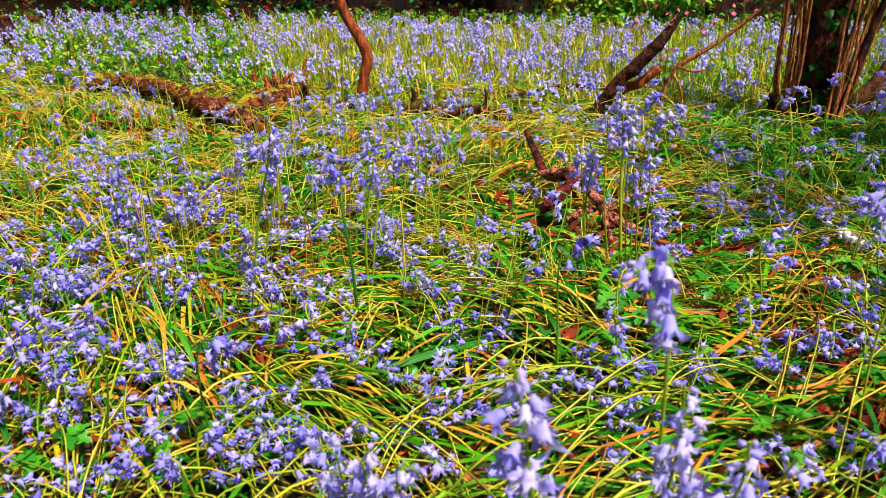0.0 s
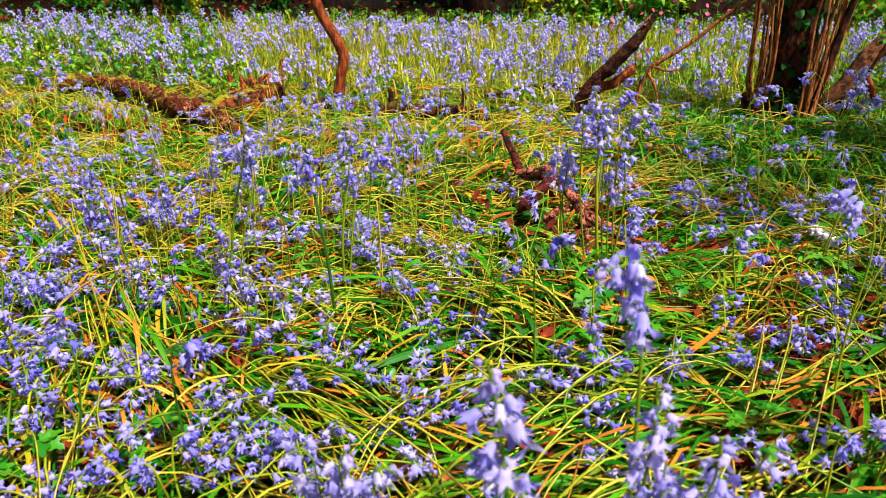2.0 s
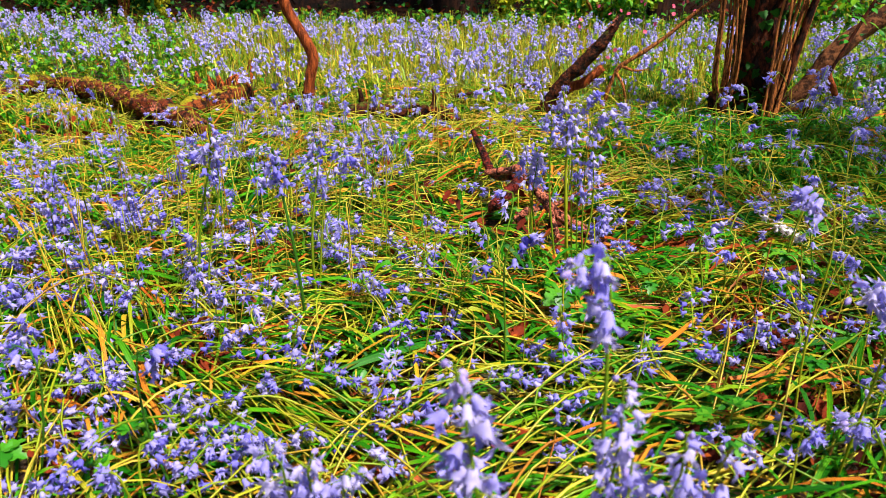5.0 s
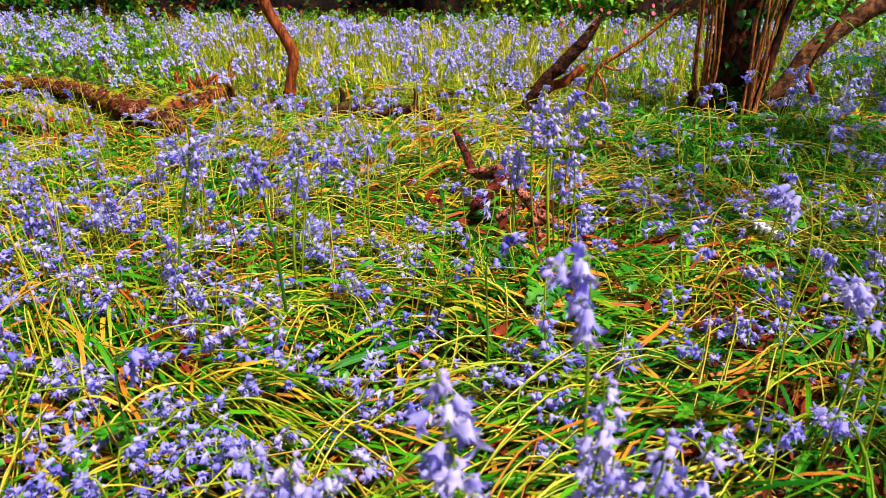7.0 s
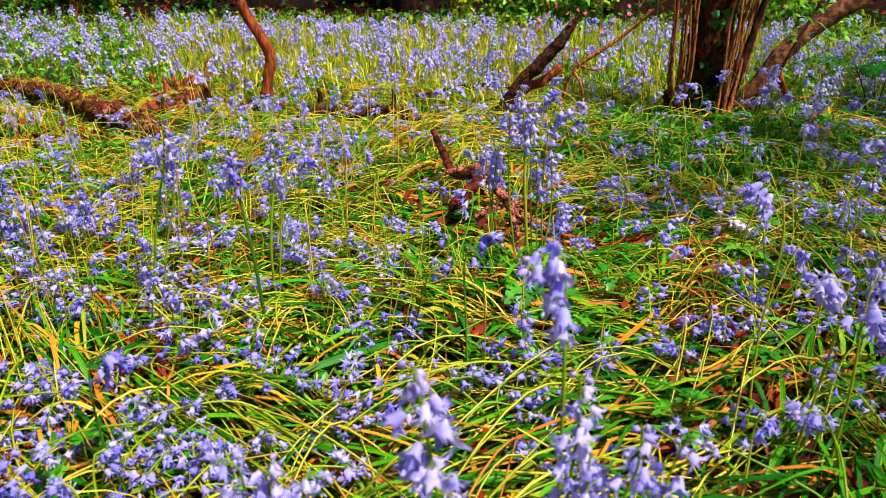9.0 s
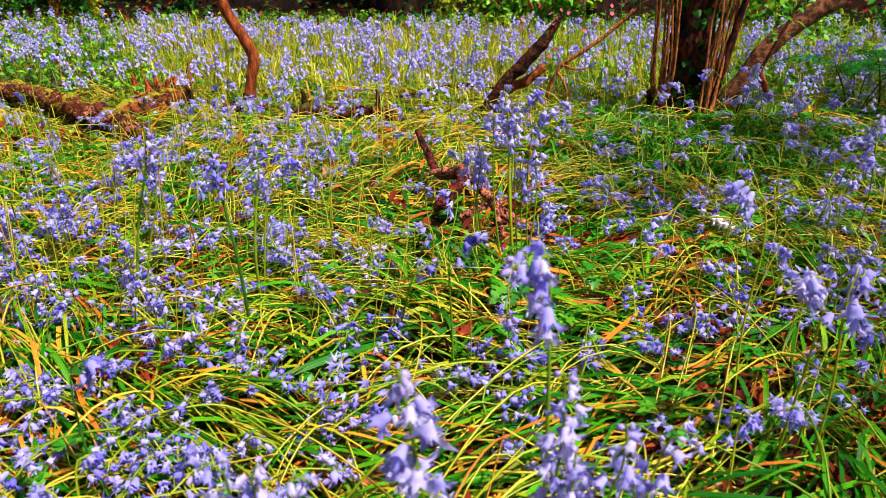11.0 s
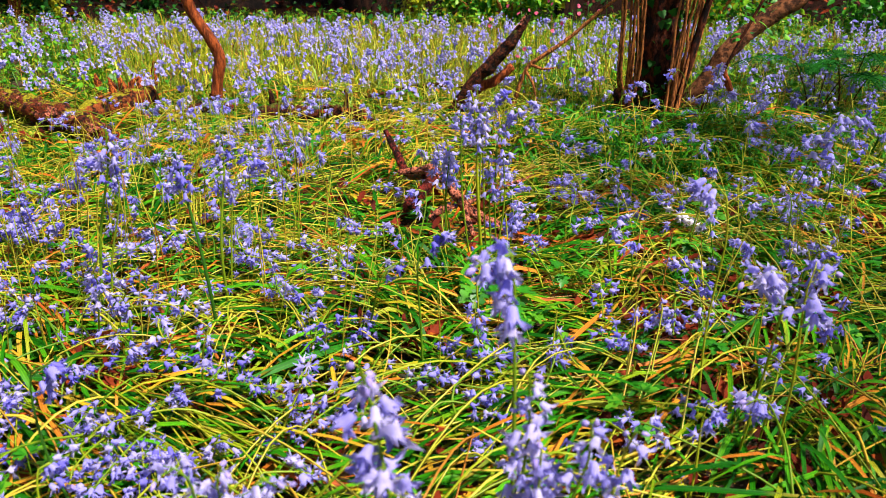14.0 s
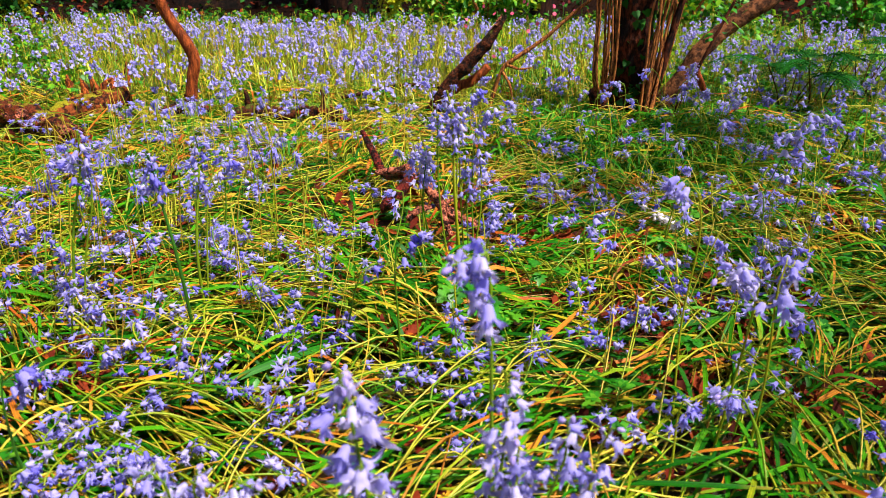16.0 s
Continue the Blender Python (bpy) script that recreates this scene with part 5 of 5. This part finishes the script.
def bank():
    """Low bank of bare earth and dead leaves under the far trees; their shade is put into its colour."""
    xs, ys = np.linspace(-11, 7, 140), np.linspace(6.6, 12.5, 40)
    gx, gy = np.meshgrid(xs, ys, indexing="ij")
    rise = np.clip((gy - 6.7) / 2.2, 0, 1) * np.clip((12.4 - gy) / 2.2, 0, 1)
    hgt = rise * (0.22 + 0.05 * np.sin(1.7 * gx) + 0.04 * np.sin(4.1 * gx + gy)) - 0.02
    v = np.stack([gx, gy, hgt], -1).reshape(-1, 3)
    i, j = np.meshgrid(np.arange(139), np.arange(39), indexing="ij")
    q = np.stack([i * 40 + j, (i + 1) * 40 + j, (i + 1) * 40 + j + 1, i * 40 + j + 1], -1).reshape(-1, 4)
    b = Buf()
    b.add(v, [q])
    return tagged(new("bank", b.mesh("bank", [SHADE_HUMUS])), "low bank of earth and dead leaves, shade put into its dark colour", "bank", kind="structure")


bank()


def undergrowth():
    b = Buf()
    n = 5000
    x, y = rng.uniform(-10, 6, n), 6.3 + 3.4 * rng.random(n) ** 1.3
    keep = rng.random(n) < np.clip(0.15 + bump_field(x, y, 1.6, 2.0), 0, 1)
    x, y = x[keep], y[keep]
    n = len(x)
    h = np.clip((y - 6.7) / 2.2, 0, 1) * 0.22
    strew(b, "ivy", x, y, h + rng.uniform(0.0, 0.16, n), rng.uniform(0.03, 0.065, n), rng.uniform(0, 6.28, n), rng.normal(-0.3, 0.4, n), rng.normal(0, 0.4, n), 0.2)
    tagged(new("undergrowth", b.mesh("undergrowth", [IVY])), "dark ivy and undergrowth below the far trees", "undergrowth", kind="stuff")
    b = Buf()
    n = 1500
    x, y = rng.uniform(-10, 6, n), rng.uniform(6.4, 9.6, n)
    h = np.clip((y - 6.7) / 2.2, 0, 1) * 0.22
    strew(b, "oak", x, y, h + rng.uniform(0.01, 0.06, n), rng.uniform(0.05, 0.10, n), rng.uniform(0, 6.28, n), rng.normal(0, 0.3, n), rng.normal(0, 0.3, n), -0.3)
    tagged(new("bank_litter", b.mesh("bank_litter", [DEAD])), "brown dead leaves on the shaded bank", "leaves", kind="stuff")


undergrowth()


# ---- red campion by the tree ----
def campion(x, y, h, seed):
    rg = np.random.default_rng(seed)
    at = np.array([x, y, float(gz(x, y))])
    ob = thing("campion", at, "pink campion flowers on a thin stem", "flower", "pink campions")
    b = Buf()
    tube(b, smooth_line([at - at, [0.01, 0, h * 0.5], [0.0, 0.01, h]], 8), [0.002, 0.0014], 4)
    part("stem", b, STEM_DARK, ob)
    for k in range(int(rg.integers(2, 4))):
        b = Buf()
        z = np.zeros(9)
        c = np.array([rg.normal(0, 0.035), rg.normal(0, 0.03), h + 0.02 - 0.035 * k])
        strew(b, "oval", z, z, z, z + 0.012, np.arange(9) * 0.698, z + 0.25, z, 0.2)
        o = part("blossom", b, PINK, ob)
        o.location, o.rotation_euler = c, (1.1 + rg.normal(0, 0.3), 0, rg.normal(0, 0.7))


for k, (cx, cy, ch) in enumerate(((0.46, 4.0, 0.42), (0.52, 3.8, 0.40), (0.62, 3.7, 0.40), (0.70, 3.75, 0.44), (0.80, 3.9, 0.47), (0.56, 4.2, 0.42), (0.40, 3.6, 0.30), (0.30, 4.1, 0.36), (0.95, 4.2, 0.50), (0.66, 4.3, 0.46))):
    campion(cx, cy, ch, 400 + k)


# ---- bluebells that stand out one by one ----
UP, DOWN, LEFT, RIGHT = 1.57, -1.57, 3.14, 0.0
bluebell((0.222, 0.585), (0.206, 0.572, 0.517), "arched", LEFT, 14, 0.0215, 0.21, spread=0.034, r0=0.0026, petal=1)
bluebell((0.080, 0.455), (0.076, 0.45, 0.465), "upright", LEFT, 20, 0.0220, 0.46, petal=1, r0=0.0024, buds=4)
bluebell((0.226, 0.55), (0.224, 0.52, 0.418), "upright", 0.3, 19, 0.0185, 0.55, petal=1, r0=0.0024)
bluebell((0.25, 0.53), (0.238, 0.50, 0.345), "upright", 0.9, 13, 0.0185, 0.55, petal=1)
bluebell((0.30, 0.56), (0.282, 0.50, 0.378), "upright", RIGHT, 11, 0.0185, 0.45, petal=1)
bluebell((0.30, 0.57), (0.331, 0.52, 0.352), "upright", RIGHT, 10, 0.0185, 0.45, petal=1)
bluebell((-0.15, 0.62), (-0.118, 0.51, 0.300), "arched", LEFT, 14, 0.0185, 0.55, petal=1, spread=0.03)
bluebell((-0.09, 0.60), (-0.078, 0.51, 0.305), "upright", RIGHT, 14, 0.0185, 0.55, petal=1)
bluebell((-0.06, 0.60), (-0.046, 0.505, 0.295), "arched", RIGHT, 14, 0.0185, 0.55, petal=1, spread=0.03)
bluebell((-0.329, 1.195), (-0.366, 1.19, 0.428), "upright", LEFT, 15, 0.0175, 0.30, r0=0.0040, stem=STEM_DARK)
bluebell((-0.59, 1.226), (-0.503, 1.226, 0.462), "upright", RIGHT, 16, 0.0175, 0.32, r0=0.0032)
bluebell((-0.57, 1.23), (-0.52, 1.24, 0.40), "nodding", LEFT, 10, 0.018, 0.25)
bluebell((-0.349, 1.319), (-0.321, 1.319, 0.365), "upright", LEFT, 13, 0.017, 0.34, r0=0.0034)
bluebell((-0.35, 1.33), (-0.28, 1.34, 0.37), "nodding", RIGHT, 9, 0.018, 0.26)
bluebell((-0.442, 1.681), (-0.45, 1.681, 0.335), "upright", LEFT, 12, 0.018, 0.34)
bluebell((-0.40, 1.60), (-0.36, 1.62, 0.33), "upright", LEFT, 12, 0.018, 0.34)
bluebell((0.215, 1.529), (0.173, 1.529, 0.482), "upright", LEFT, 20, 0.0165, 0.42, petal=1, r0=0.0040)
bluebell((0.205, 1.54), (0.205, 1.54, 0.455), "upright", RIGHT, 18, 0.0165, 0.36, petal=1, r0=0.0024)
bluebell((0.234, 1.564), (0.240, 1.564, 0.40), "upright", RIGHT, 16, 0.0165, 0.5, r0=0.0026, petal=1)
bluebell((0.235, 1.55), (0.215, 1.55, 0.34), "upright", RIGHT, 14, 0.016, 0.5, petal=1)
bluebell((0.19, 1.52), (0.150, 1.52, 0.455), "upright", LEFT, 16, 0.0155, 0.34, petal=1)
bluebell((0.225, 1.55), (0.228, 1.55, 0.475), "nodding", RIGHT, 14, 0.0155, 0.30)
bluebell((0.25, 1.58), (0.265, 1.57, 0.43), "nodding", RIGHT, 14, 0.0155, 0.40, petal=1)
bluebell((0.16, 1.60), (0.115, 1.58, 0.36), "upright", LEFT, 16, 0.0155, 0.45, petal=1)
bluebell((0.27, 1.60), (0.295, 1.60, 0.20), "upright", LEFT, 16, 0.0175, 0.6, label="pale bluebell spike at the end of the rotten branch", petal=1)
bluebell((0.128, 1.75), (0.092, 1.70, 0.315), "upright", LEFT, 18, 0.0185, 0.5, petal=1)
bluebell((0.12, 1.72), (0.125, 1.70, 0.29), "upright", LEFT, 10, 0.0185, 0.5)
bluebell((0.093, 1.072), (0.110, 1.072, 0.325), "nodding", RIGHT, 11, 0.018, 0.42)
bluebell((0.575, 0.98), (0.545, 1.0, 0.446), "nodding", LEFT, 10, 0.020, 0.34, petal=1, spread=0.5, label="very pale bluebell with a comb of hanging bells")
bluebell((0.605, 0.88), (0.608, 0.85, 0.376), "arched", LEFT, 12, 0.0225, 0.28, petal=1, r0=0.0024, spread=0.05)
bluebell((0.665, 0.88), (0.642, 0.85, 0.376), "arched", RIGHT, 10, 0.0225, 0.26, petal=1, r0=0.0024, spread=0.028)
bluebell((-0.359, 0.705), (-0.372, 0.70, 0.290), "nodding", RIGHT, 9, 0.018, 0.40, stem=STEM_DARK)
bluebell((-0.624, 0.729), (-0.580, 0.725, 0.260), "nodding", LEFT, 8, 0.018, 0.36, stem=STEM_DARK)
bluebell((-0.758, 0.744), (-0.728, 0.744, 0.285), "upright", LEFT, 11, 0.019, 0.5, stem=STEM_DARK)
bluebell((0.728, 1.387), (0.794, 1.387, 0.184), "nodding", LEFT, 8, 0.018, 0.5)
bluebell((0.883, 1.099), (0.837, 1.099, 0.161), "nodding", LEFT, 8, 0.018, 0.5)
bluebell((1.00, 1.80), (1.100, 1.75, 0.385), "arched", RIGHT, 18, 0.0205, 0.42, petal=1, spread=0.095)
bluebell((1.13, 1.80), (1.09, 1.74, 0.335), "arched", LEFT, 14, 0.0205, 0.42, petal=1, spread=0.08)
bluebell((0.676, 0.835), (0.601, 0.835, 0.171), "nodding", LEFT, 6, 0.019, 0.4, petal=1)
bluebell((1.316, 3.6), (1.00, 2.85, 0.30), "nodding", LEFT, 6, 0.018, 0.2)
bluebell((1.2, 2.95), (1.19, 2.9, 0.31), "upright", LEFT, 11, 0.017, 0.42, petal=1)
bluebell((-2.52, 3.12), (-2.50, 3.10, 0.20), "nodding", RIGHT, 10, 0.018, 0.5)
bluebell((-2.40, 3.10), (-2.42, 3.08, 0.17), "nodding", LEFT, 9, 0.018, 0.5)
bluebell((-1.90, 2.92), (-1.88, 2.90, 0.17), "nodding", LEFT, 7, 0.018, 0.5)
bluebell((-1.233, 2.083), (-1.243, 2.083, 0.191), "nodding", LEFT, 8, 0.019, 0.4)
bluebell((-1.06, 1.52), (-1.07, 1.5, 0.21), "upright", LEFT, 22, 0.018, 0.6, label="full-headed bluebell in the thick of the drift")
bluebell((-1.12, 1.53), (-1.10, 1.5, 0.19), "upright", LEFT, 18, 0.018, 0.6)
bluebell((-0.90, 1.54), (-0.88, 1.5, 0.225), "upright", LEFT, 18, 0.018, 0.5)
bluebell((-1.02, 1.18), (-0.90, 1.11, 0.15), "arched", LEFT, 18, 0.019, 0.55, spread=0.09)
bluebell((-0.74, 0.93), (-0.724, 0.90, 0.165), "nodding", LEFT, 9, 0.019, 0.5)
bluebell((0.66, 0.93), (0.645, 0.90, 0.135), "arched", LEFT, 7, 0.020, 0.5, petal=1, spread=0.03)
bluebell((0.446, 2.80), (0.448, 2.75, 0.20), "nodding", LEFT, 12, 0.019, 0.5, petal=1)
bluebell((-0.27, 1.17), (-0.10, 1.12, 0.055), "fallen", RIGHT, 20, 0.017, 0.6, petal=1)
bluebell((0.66, 1.80), (0.775, 1.735, 0.075), "fallen", RIGHT, 12, 0.019, 0.5, petal=2, label="white bluebell lying in the leaf mat")
bluebell((0.72, 1.76), (0.765, 1.70, 0.105), "nodding", RIGHT, 7, 0.018, 0.5, petal=2, label="white bluebell drooping over the leaf mat")


def fallen_at(x, y, a, ln, bells, h=0.06, petal=0, size=0.016):
    c = np.array([math.cos(a), math.sin(a)])
    bluebell((x - c[0] * ln * 0.75, y - c[1] * ln * 0.75), (x + c[0] * ln * 0.25, y + c[1] * ln * 0.25, h), "fallen", a, bells, size, 0.5, petal)


for k, (fx, fy) in enumerate(((-0.184, 0.919), (-0.298, 0.88), (-0.598, 0.888), (-0.618, 0.832), (-0.259, 0.992), (-0.966, 1.23), (-1.319, 1.804), (-1.112, 1.87), (-1.126, 1.512), (-0.142, 1.451), (-0.083, 1.615), (-0.138, 1.23), (0.255, 1.626), (0.346, 1.577), (0.422, 1.293), (0.452, 1.098), (0.517, 1.185), (0.446, 2.03), (0.513, 1.747), (0.094, 0.959), (0.216, 0.984), (-0.72, 0.748), (-0.501, 0.657), (-0.057, 0.882), (-0.275, 0.716), (0.697, 1.374), (0.775, 1.273))):
    fallen_at(fx, fy, rng.uniform(0, 6.28), 0.26, int(rng.integers(10, 16)), rng.uniform(0.06, 0.1))

for bx, by, h in ((0.86, 2.72, 0.22), (0.93, 2.66, 0.17), (1.02, 2.62, 0.26), (1.08, 2.70, 0.30), (1.16, 2.66, 0.2), (1.22, 2.78, 0.27), (1.28, 2.7, 0.15), (0.72, 2.66, 0.2), (1.12, 2.5, 0.14), (0.80, 2.5, 0.13), (0.62, 2.72, 0.24), (0.55, 2.6, 0.17), (1.36, 2.6, 0.2), (0.30, 2.85, 0.22), (0.22, 2.9, 0.17), (0.12, 2.86, 0.2)):
    bluebell((bx, by), (bx + rng.normal(0, 0.04), by + rng.normal(0, 0.03), h + 0.06), "nodding", rng.uniform(0, 6.28), int(rng.integers(7, 12)), 0.017, 0.4, petal=int(rng.random() < 0.4))

x, y = off_wood(*scatter(270, 0.62, 2.0, mid_density, 0.15))
for px, py in zip(x, y):
    base, top, kind, nod, bells = make_mid(px, py)
    bluebell((px, py), tuple(top), kind, nod, bells, 0.0158, 0.50, petal=1 if rng.random() < (0.55 if px > 0.2 else 0.2) else 0, buds=1)


# ---- herbs, ivy and dead leaves on the ground ----
HERB_LEAF = leaf_mesh("lobed", HERB, 0.15)
DEAD_LEAF = [leaf_mesh(kind, DEAD, curl, 0.13) for kind in ("oak", "oval", "lobed") for curl in (-0.45, 0.4)]


def green_herb(x, y, n, size, seed):
    rg = np.random.default_rng(seed)
    at = np.array([x, y, float(gz(x, y))])
    ob = thing("herb", at, "low herb with bright green lobed leaves", "herb", "green herbs")
    for k in range(n):
        a = k / n * 6.28 + rg.normal(0, 0.3)
        r, h = size * rg.uniform(0.4, 1.1), rg.uniform(0.065, 0.11)
        e = np.array([math.cos(a) * r, math.sin(a) * r, h])
        b = Buf()
        tube(b, np.array([[0, 0, 0.0], e * [0.5, 0.5, 0.8], e]), [0.0012, 0.001], 4, capped=False)
        part("stalk", b, STEM, ob)
        for m in (-0.9, 0.0, 0.9):
            o = new("leaf", HERB_LEAF)
            o.parent = ob
            s = size * rg.uniform(0.7, 1.0) / UNIT
            o.matrix_local = Matrix.Translation(e) @ Euler((rg.normal(-0.1, 0.2), rg.normal(0, 0.2), a - 1.57 + m)).to_matrix().to_4x4() @ Matrix.Diagonal((s, s, s, 1))


for k, (hx, hy, hn, hs) in enumerate(((0.236, 1.28, 7, 0.052), (0.275, 1.235, 4, 0.04), (-0.469, 0.76, 3, 0.04), (-0.664, 0.70, 3, 0.04), (-0.47, 1.40, 4, 0.035), (0.74, 1.62, 4, 0.04), (0.80, 1.05, 3, 0.04), (1.25, 2.6, 5, 0.05), (0.55, 2.6, 4, 0.04), (0.30, 1.12, 4, 0.04), (0.66, 1.15, 3, 0.035), (0.92, 1.25, 4, 0.045), (0.45, 0.92, 4, 0.035), (0.85, 1.85, 4, 0.045), (0.98, 2.1, 5, 0.045), (0.40, 1.38, 3, 0.035))):
    green_herb(hx, hy, hn, hs, 500 + k)


def dead_leaf(x, y, z, s, yaw, k):
    s /= UNIT
    ob = new("dead_leaf", DEAD_LEAF[k % 6])
    ob.matrix_world = Matrix.Translation((x, y, float(gz(x, y)) + z)) @ Euler((rng.normal(0, 0.25), rng.normal(0, 0.3), yaw)).to_matrix().to_4x4() @ Matrix.Diagonal((s, s, s, 1))
    return tagged(ob, "curled red-brown dead leaf on the leaf mat", "leaf", "dead leaves")


for k, (lx, ly, ls) in enumerate(((0.0, 1.18, 0.085), (0.03, 1.20, 0.07), (-0.491, 1.036, 0.08), (-0.47, 1.00, 0.06), (0.60, 1.25, 0.08), (0.66, 1.28, 0.09), (0.55, 1.30, 0.07), (0.209, 1.079, 0.06), (0.586, 1.03, 0.09), (0.63, 1.06, 0.07), (0.50, 1.73, 0.08), (0.72, 1.25, 0.08), (0.80, 1.30, 0.08), (-0.16, 1.11, 0.05))):
    dead_leaf(lx, ly, 0.034, ls * 0.7, rng.uniform(0, 6.28), k)
for cx, cy, n in ((0.57, 1.27, 9), (0.72, 1.28, 8), (0.60, 1.04, 9), (0.98, 1.45, 7), (0.02, 1.18, 6), (-0.48, 1.02, 6), (0.86, 1.02, 6)):
    for k in range(int(1.6 * n)):
        dead_leaf(cx + rng.normal(0, 0.05), cy + rng.normal(0, 0.03), rng.uniform(0.05, 0.075), rng.uniform(0.022, 0.048), rng.uniform(0, 6.28), k)
x, y = scatter(210, 0.6, 3.2, lambda x, y: np.where(x > 0.25, 1.0, 0.6))
for k, (px, py) in enumerate(zip(x, y)):
    dead_leaf(px, py, rng.uniform(0.015, 0.05), rng.uniform(0.025, 0.055), rng.uniform(0, 6.28), k)
b = Buf()
n = 1600
x, y = scatter(n, 0.3, 7.0)
n = len(x)
strew(b, "oak", x, y, gz(x, y) + rng.uniform(0.005, 0.04, n), rng.uniform(0.03, 0.07, n), rng.uniform(0, 6.28, n), rng.normal(0, 0.25, n), rng.normal(0, 0.3, n), -0.3)
x, y = scatter(1500, 0.6, 2.3, lambda x, y: np.where(x > 0.05, 1.0, 0.45) * bump_field(x, y, 6.0, 2.2))
n = len(x)
strew(b, "oak", x, y, gz(x, y) + rng.uniform(0.025, 0.05, n), rng.uniform(0.025, 0.05, n), rng.uniform(0, 6.28, n), rng.normal(0, 0.3, n), rng.normal(0, 0.35, n), -0.4)
px, py = rng.normal(-1.75, 0.14, 160), rng.normal(2.64, 0.06, 160)
strew(b, "oak", px, py, gz(px, py) + rng.uniform(0.03, 0.07, 160), rng.uniform(0.04, 0.07, 160), rng.uniform(0, 6.28, 160), rng.normal(0, 0.25, 160), rng.normal(0, 0.3, 160), -0.3)
tagged(new("leaf_litter", b.mesh("leaf_litter", [DEAD])), "scattered brown and orange dead leaves under the flowers", "leaves", kind="stuff")

# ---- the single strap leaves nearest the path, each its own piece of the mat ----
PIECES = []
for k in range(10):
    b = Buf()
    one = np.ones(1)
    blades(b, 0 * one - 0.12, 0 * one, 0 * one, 0.26 * one, one * (0.006 + 0.0004 * k), one * 0.006 * (k % 4), 0 * one, 0 * one, 8, one * (0.12 * k - 0.5))
    PIECES.append(b.mesh("strap_leaf", [LEAF]))
x, y = scatter(280, 0.75, 1.35, None, 0.0)
hd = flow(x, y, len(x))
for k in range(len(x)):
    o = new("strap_leaf", PIECES[k % 10])
    o.parent = MAT
    s = rng.uniform(0.7, 1.2)
    o.matrix_local = Matrix.Translation((x[k], y[k], float(gz(x[k], y[k])) + rng.uniform(0.032, 0.05))) @ Euler((rng.normal(0, 0.15), rng.normal(0, 0.05), hd[k])).to_matrix().to_4x4() @ Matrix.Diagonal((s, s * 1.1, s, 1))


# ---- the clearing beside and behind the path ----
def round_about():
    """The same mat of leaves, fallen stems and flowers all round."""
    n = 34000
    x, y = rng.uniform(-6.5, 5.5, n), rng.uniform(-4.0, 6.5, n)
    out = (x < -1.13 * y - 0.30) | (x > 0.64 * y + 0.40) | (y < 0.32)
    x, y = x[out], y[out]
    n = len(x)
    b = Buf()
    blades(b, x, y, flow(x, y, n), rng.uniform(0.12, 0.30, n), rng.uniform(0.007, 0.014, n), rng.uniform(0.0, 0.06, n), rng.normal(0, 0.02, n), rng.uniform(0, 0.04, n), 2)
    tagged(new("leaf_mat_edge", b.mesh("leaf_mat_edge", [LEAF])), "flattened bluebell leaves at the sides of the clearing", "leaves", kind="stuff")
    b = Buf()
    k = rng.random(n) < 0.2
    m = int(k.sum())
    straws(b, x[k], y[k], flow(x[k], y[k], m, 0.6, 1.0), rng.uniform(0.2, 0.42, m), rng.uniform(0.0016, 0.0028, m), rng.uniform(0.0, 0.08, m), rng.normal(0, 0.02, m), rng.uniform(0.02, 0.06, m), 3)
    tagged(new("fallen_stems_edge", b.mesh("fallen_stems_edge", [YELLOW])), "straw-yellow fallen flower stems at the sides of the clearing", "stems", kind="stuff")
    k = rng.random(n) < 0.033
    k &= np.hypot(x - 0.15, y) > 0.6
    bluebell_field("bluebell_edge", "bluebells at the sides of the clearing", x[k], y[k], make_mid, 0, 3, False, 0.0162)


round_about()
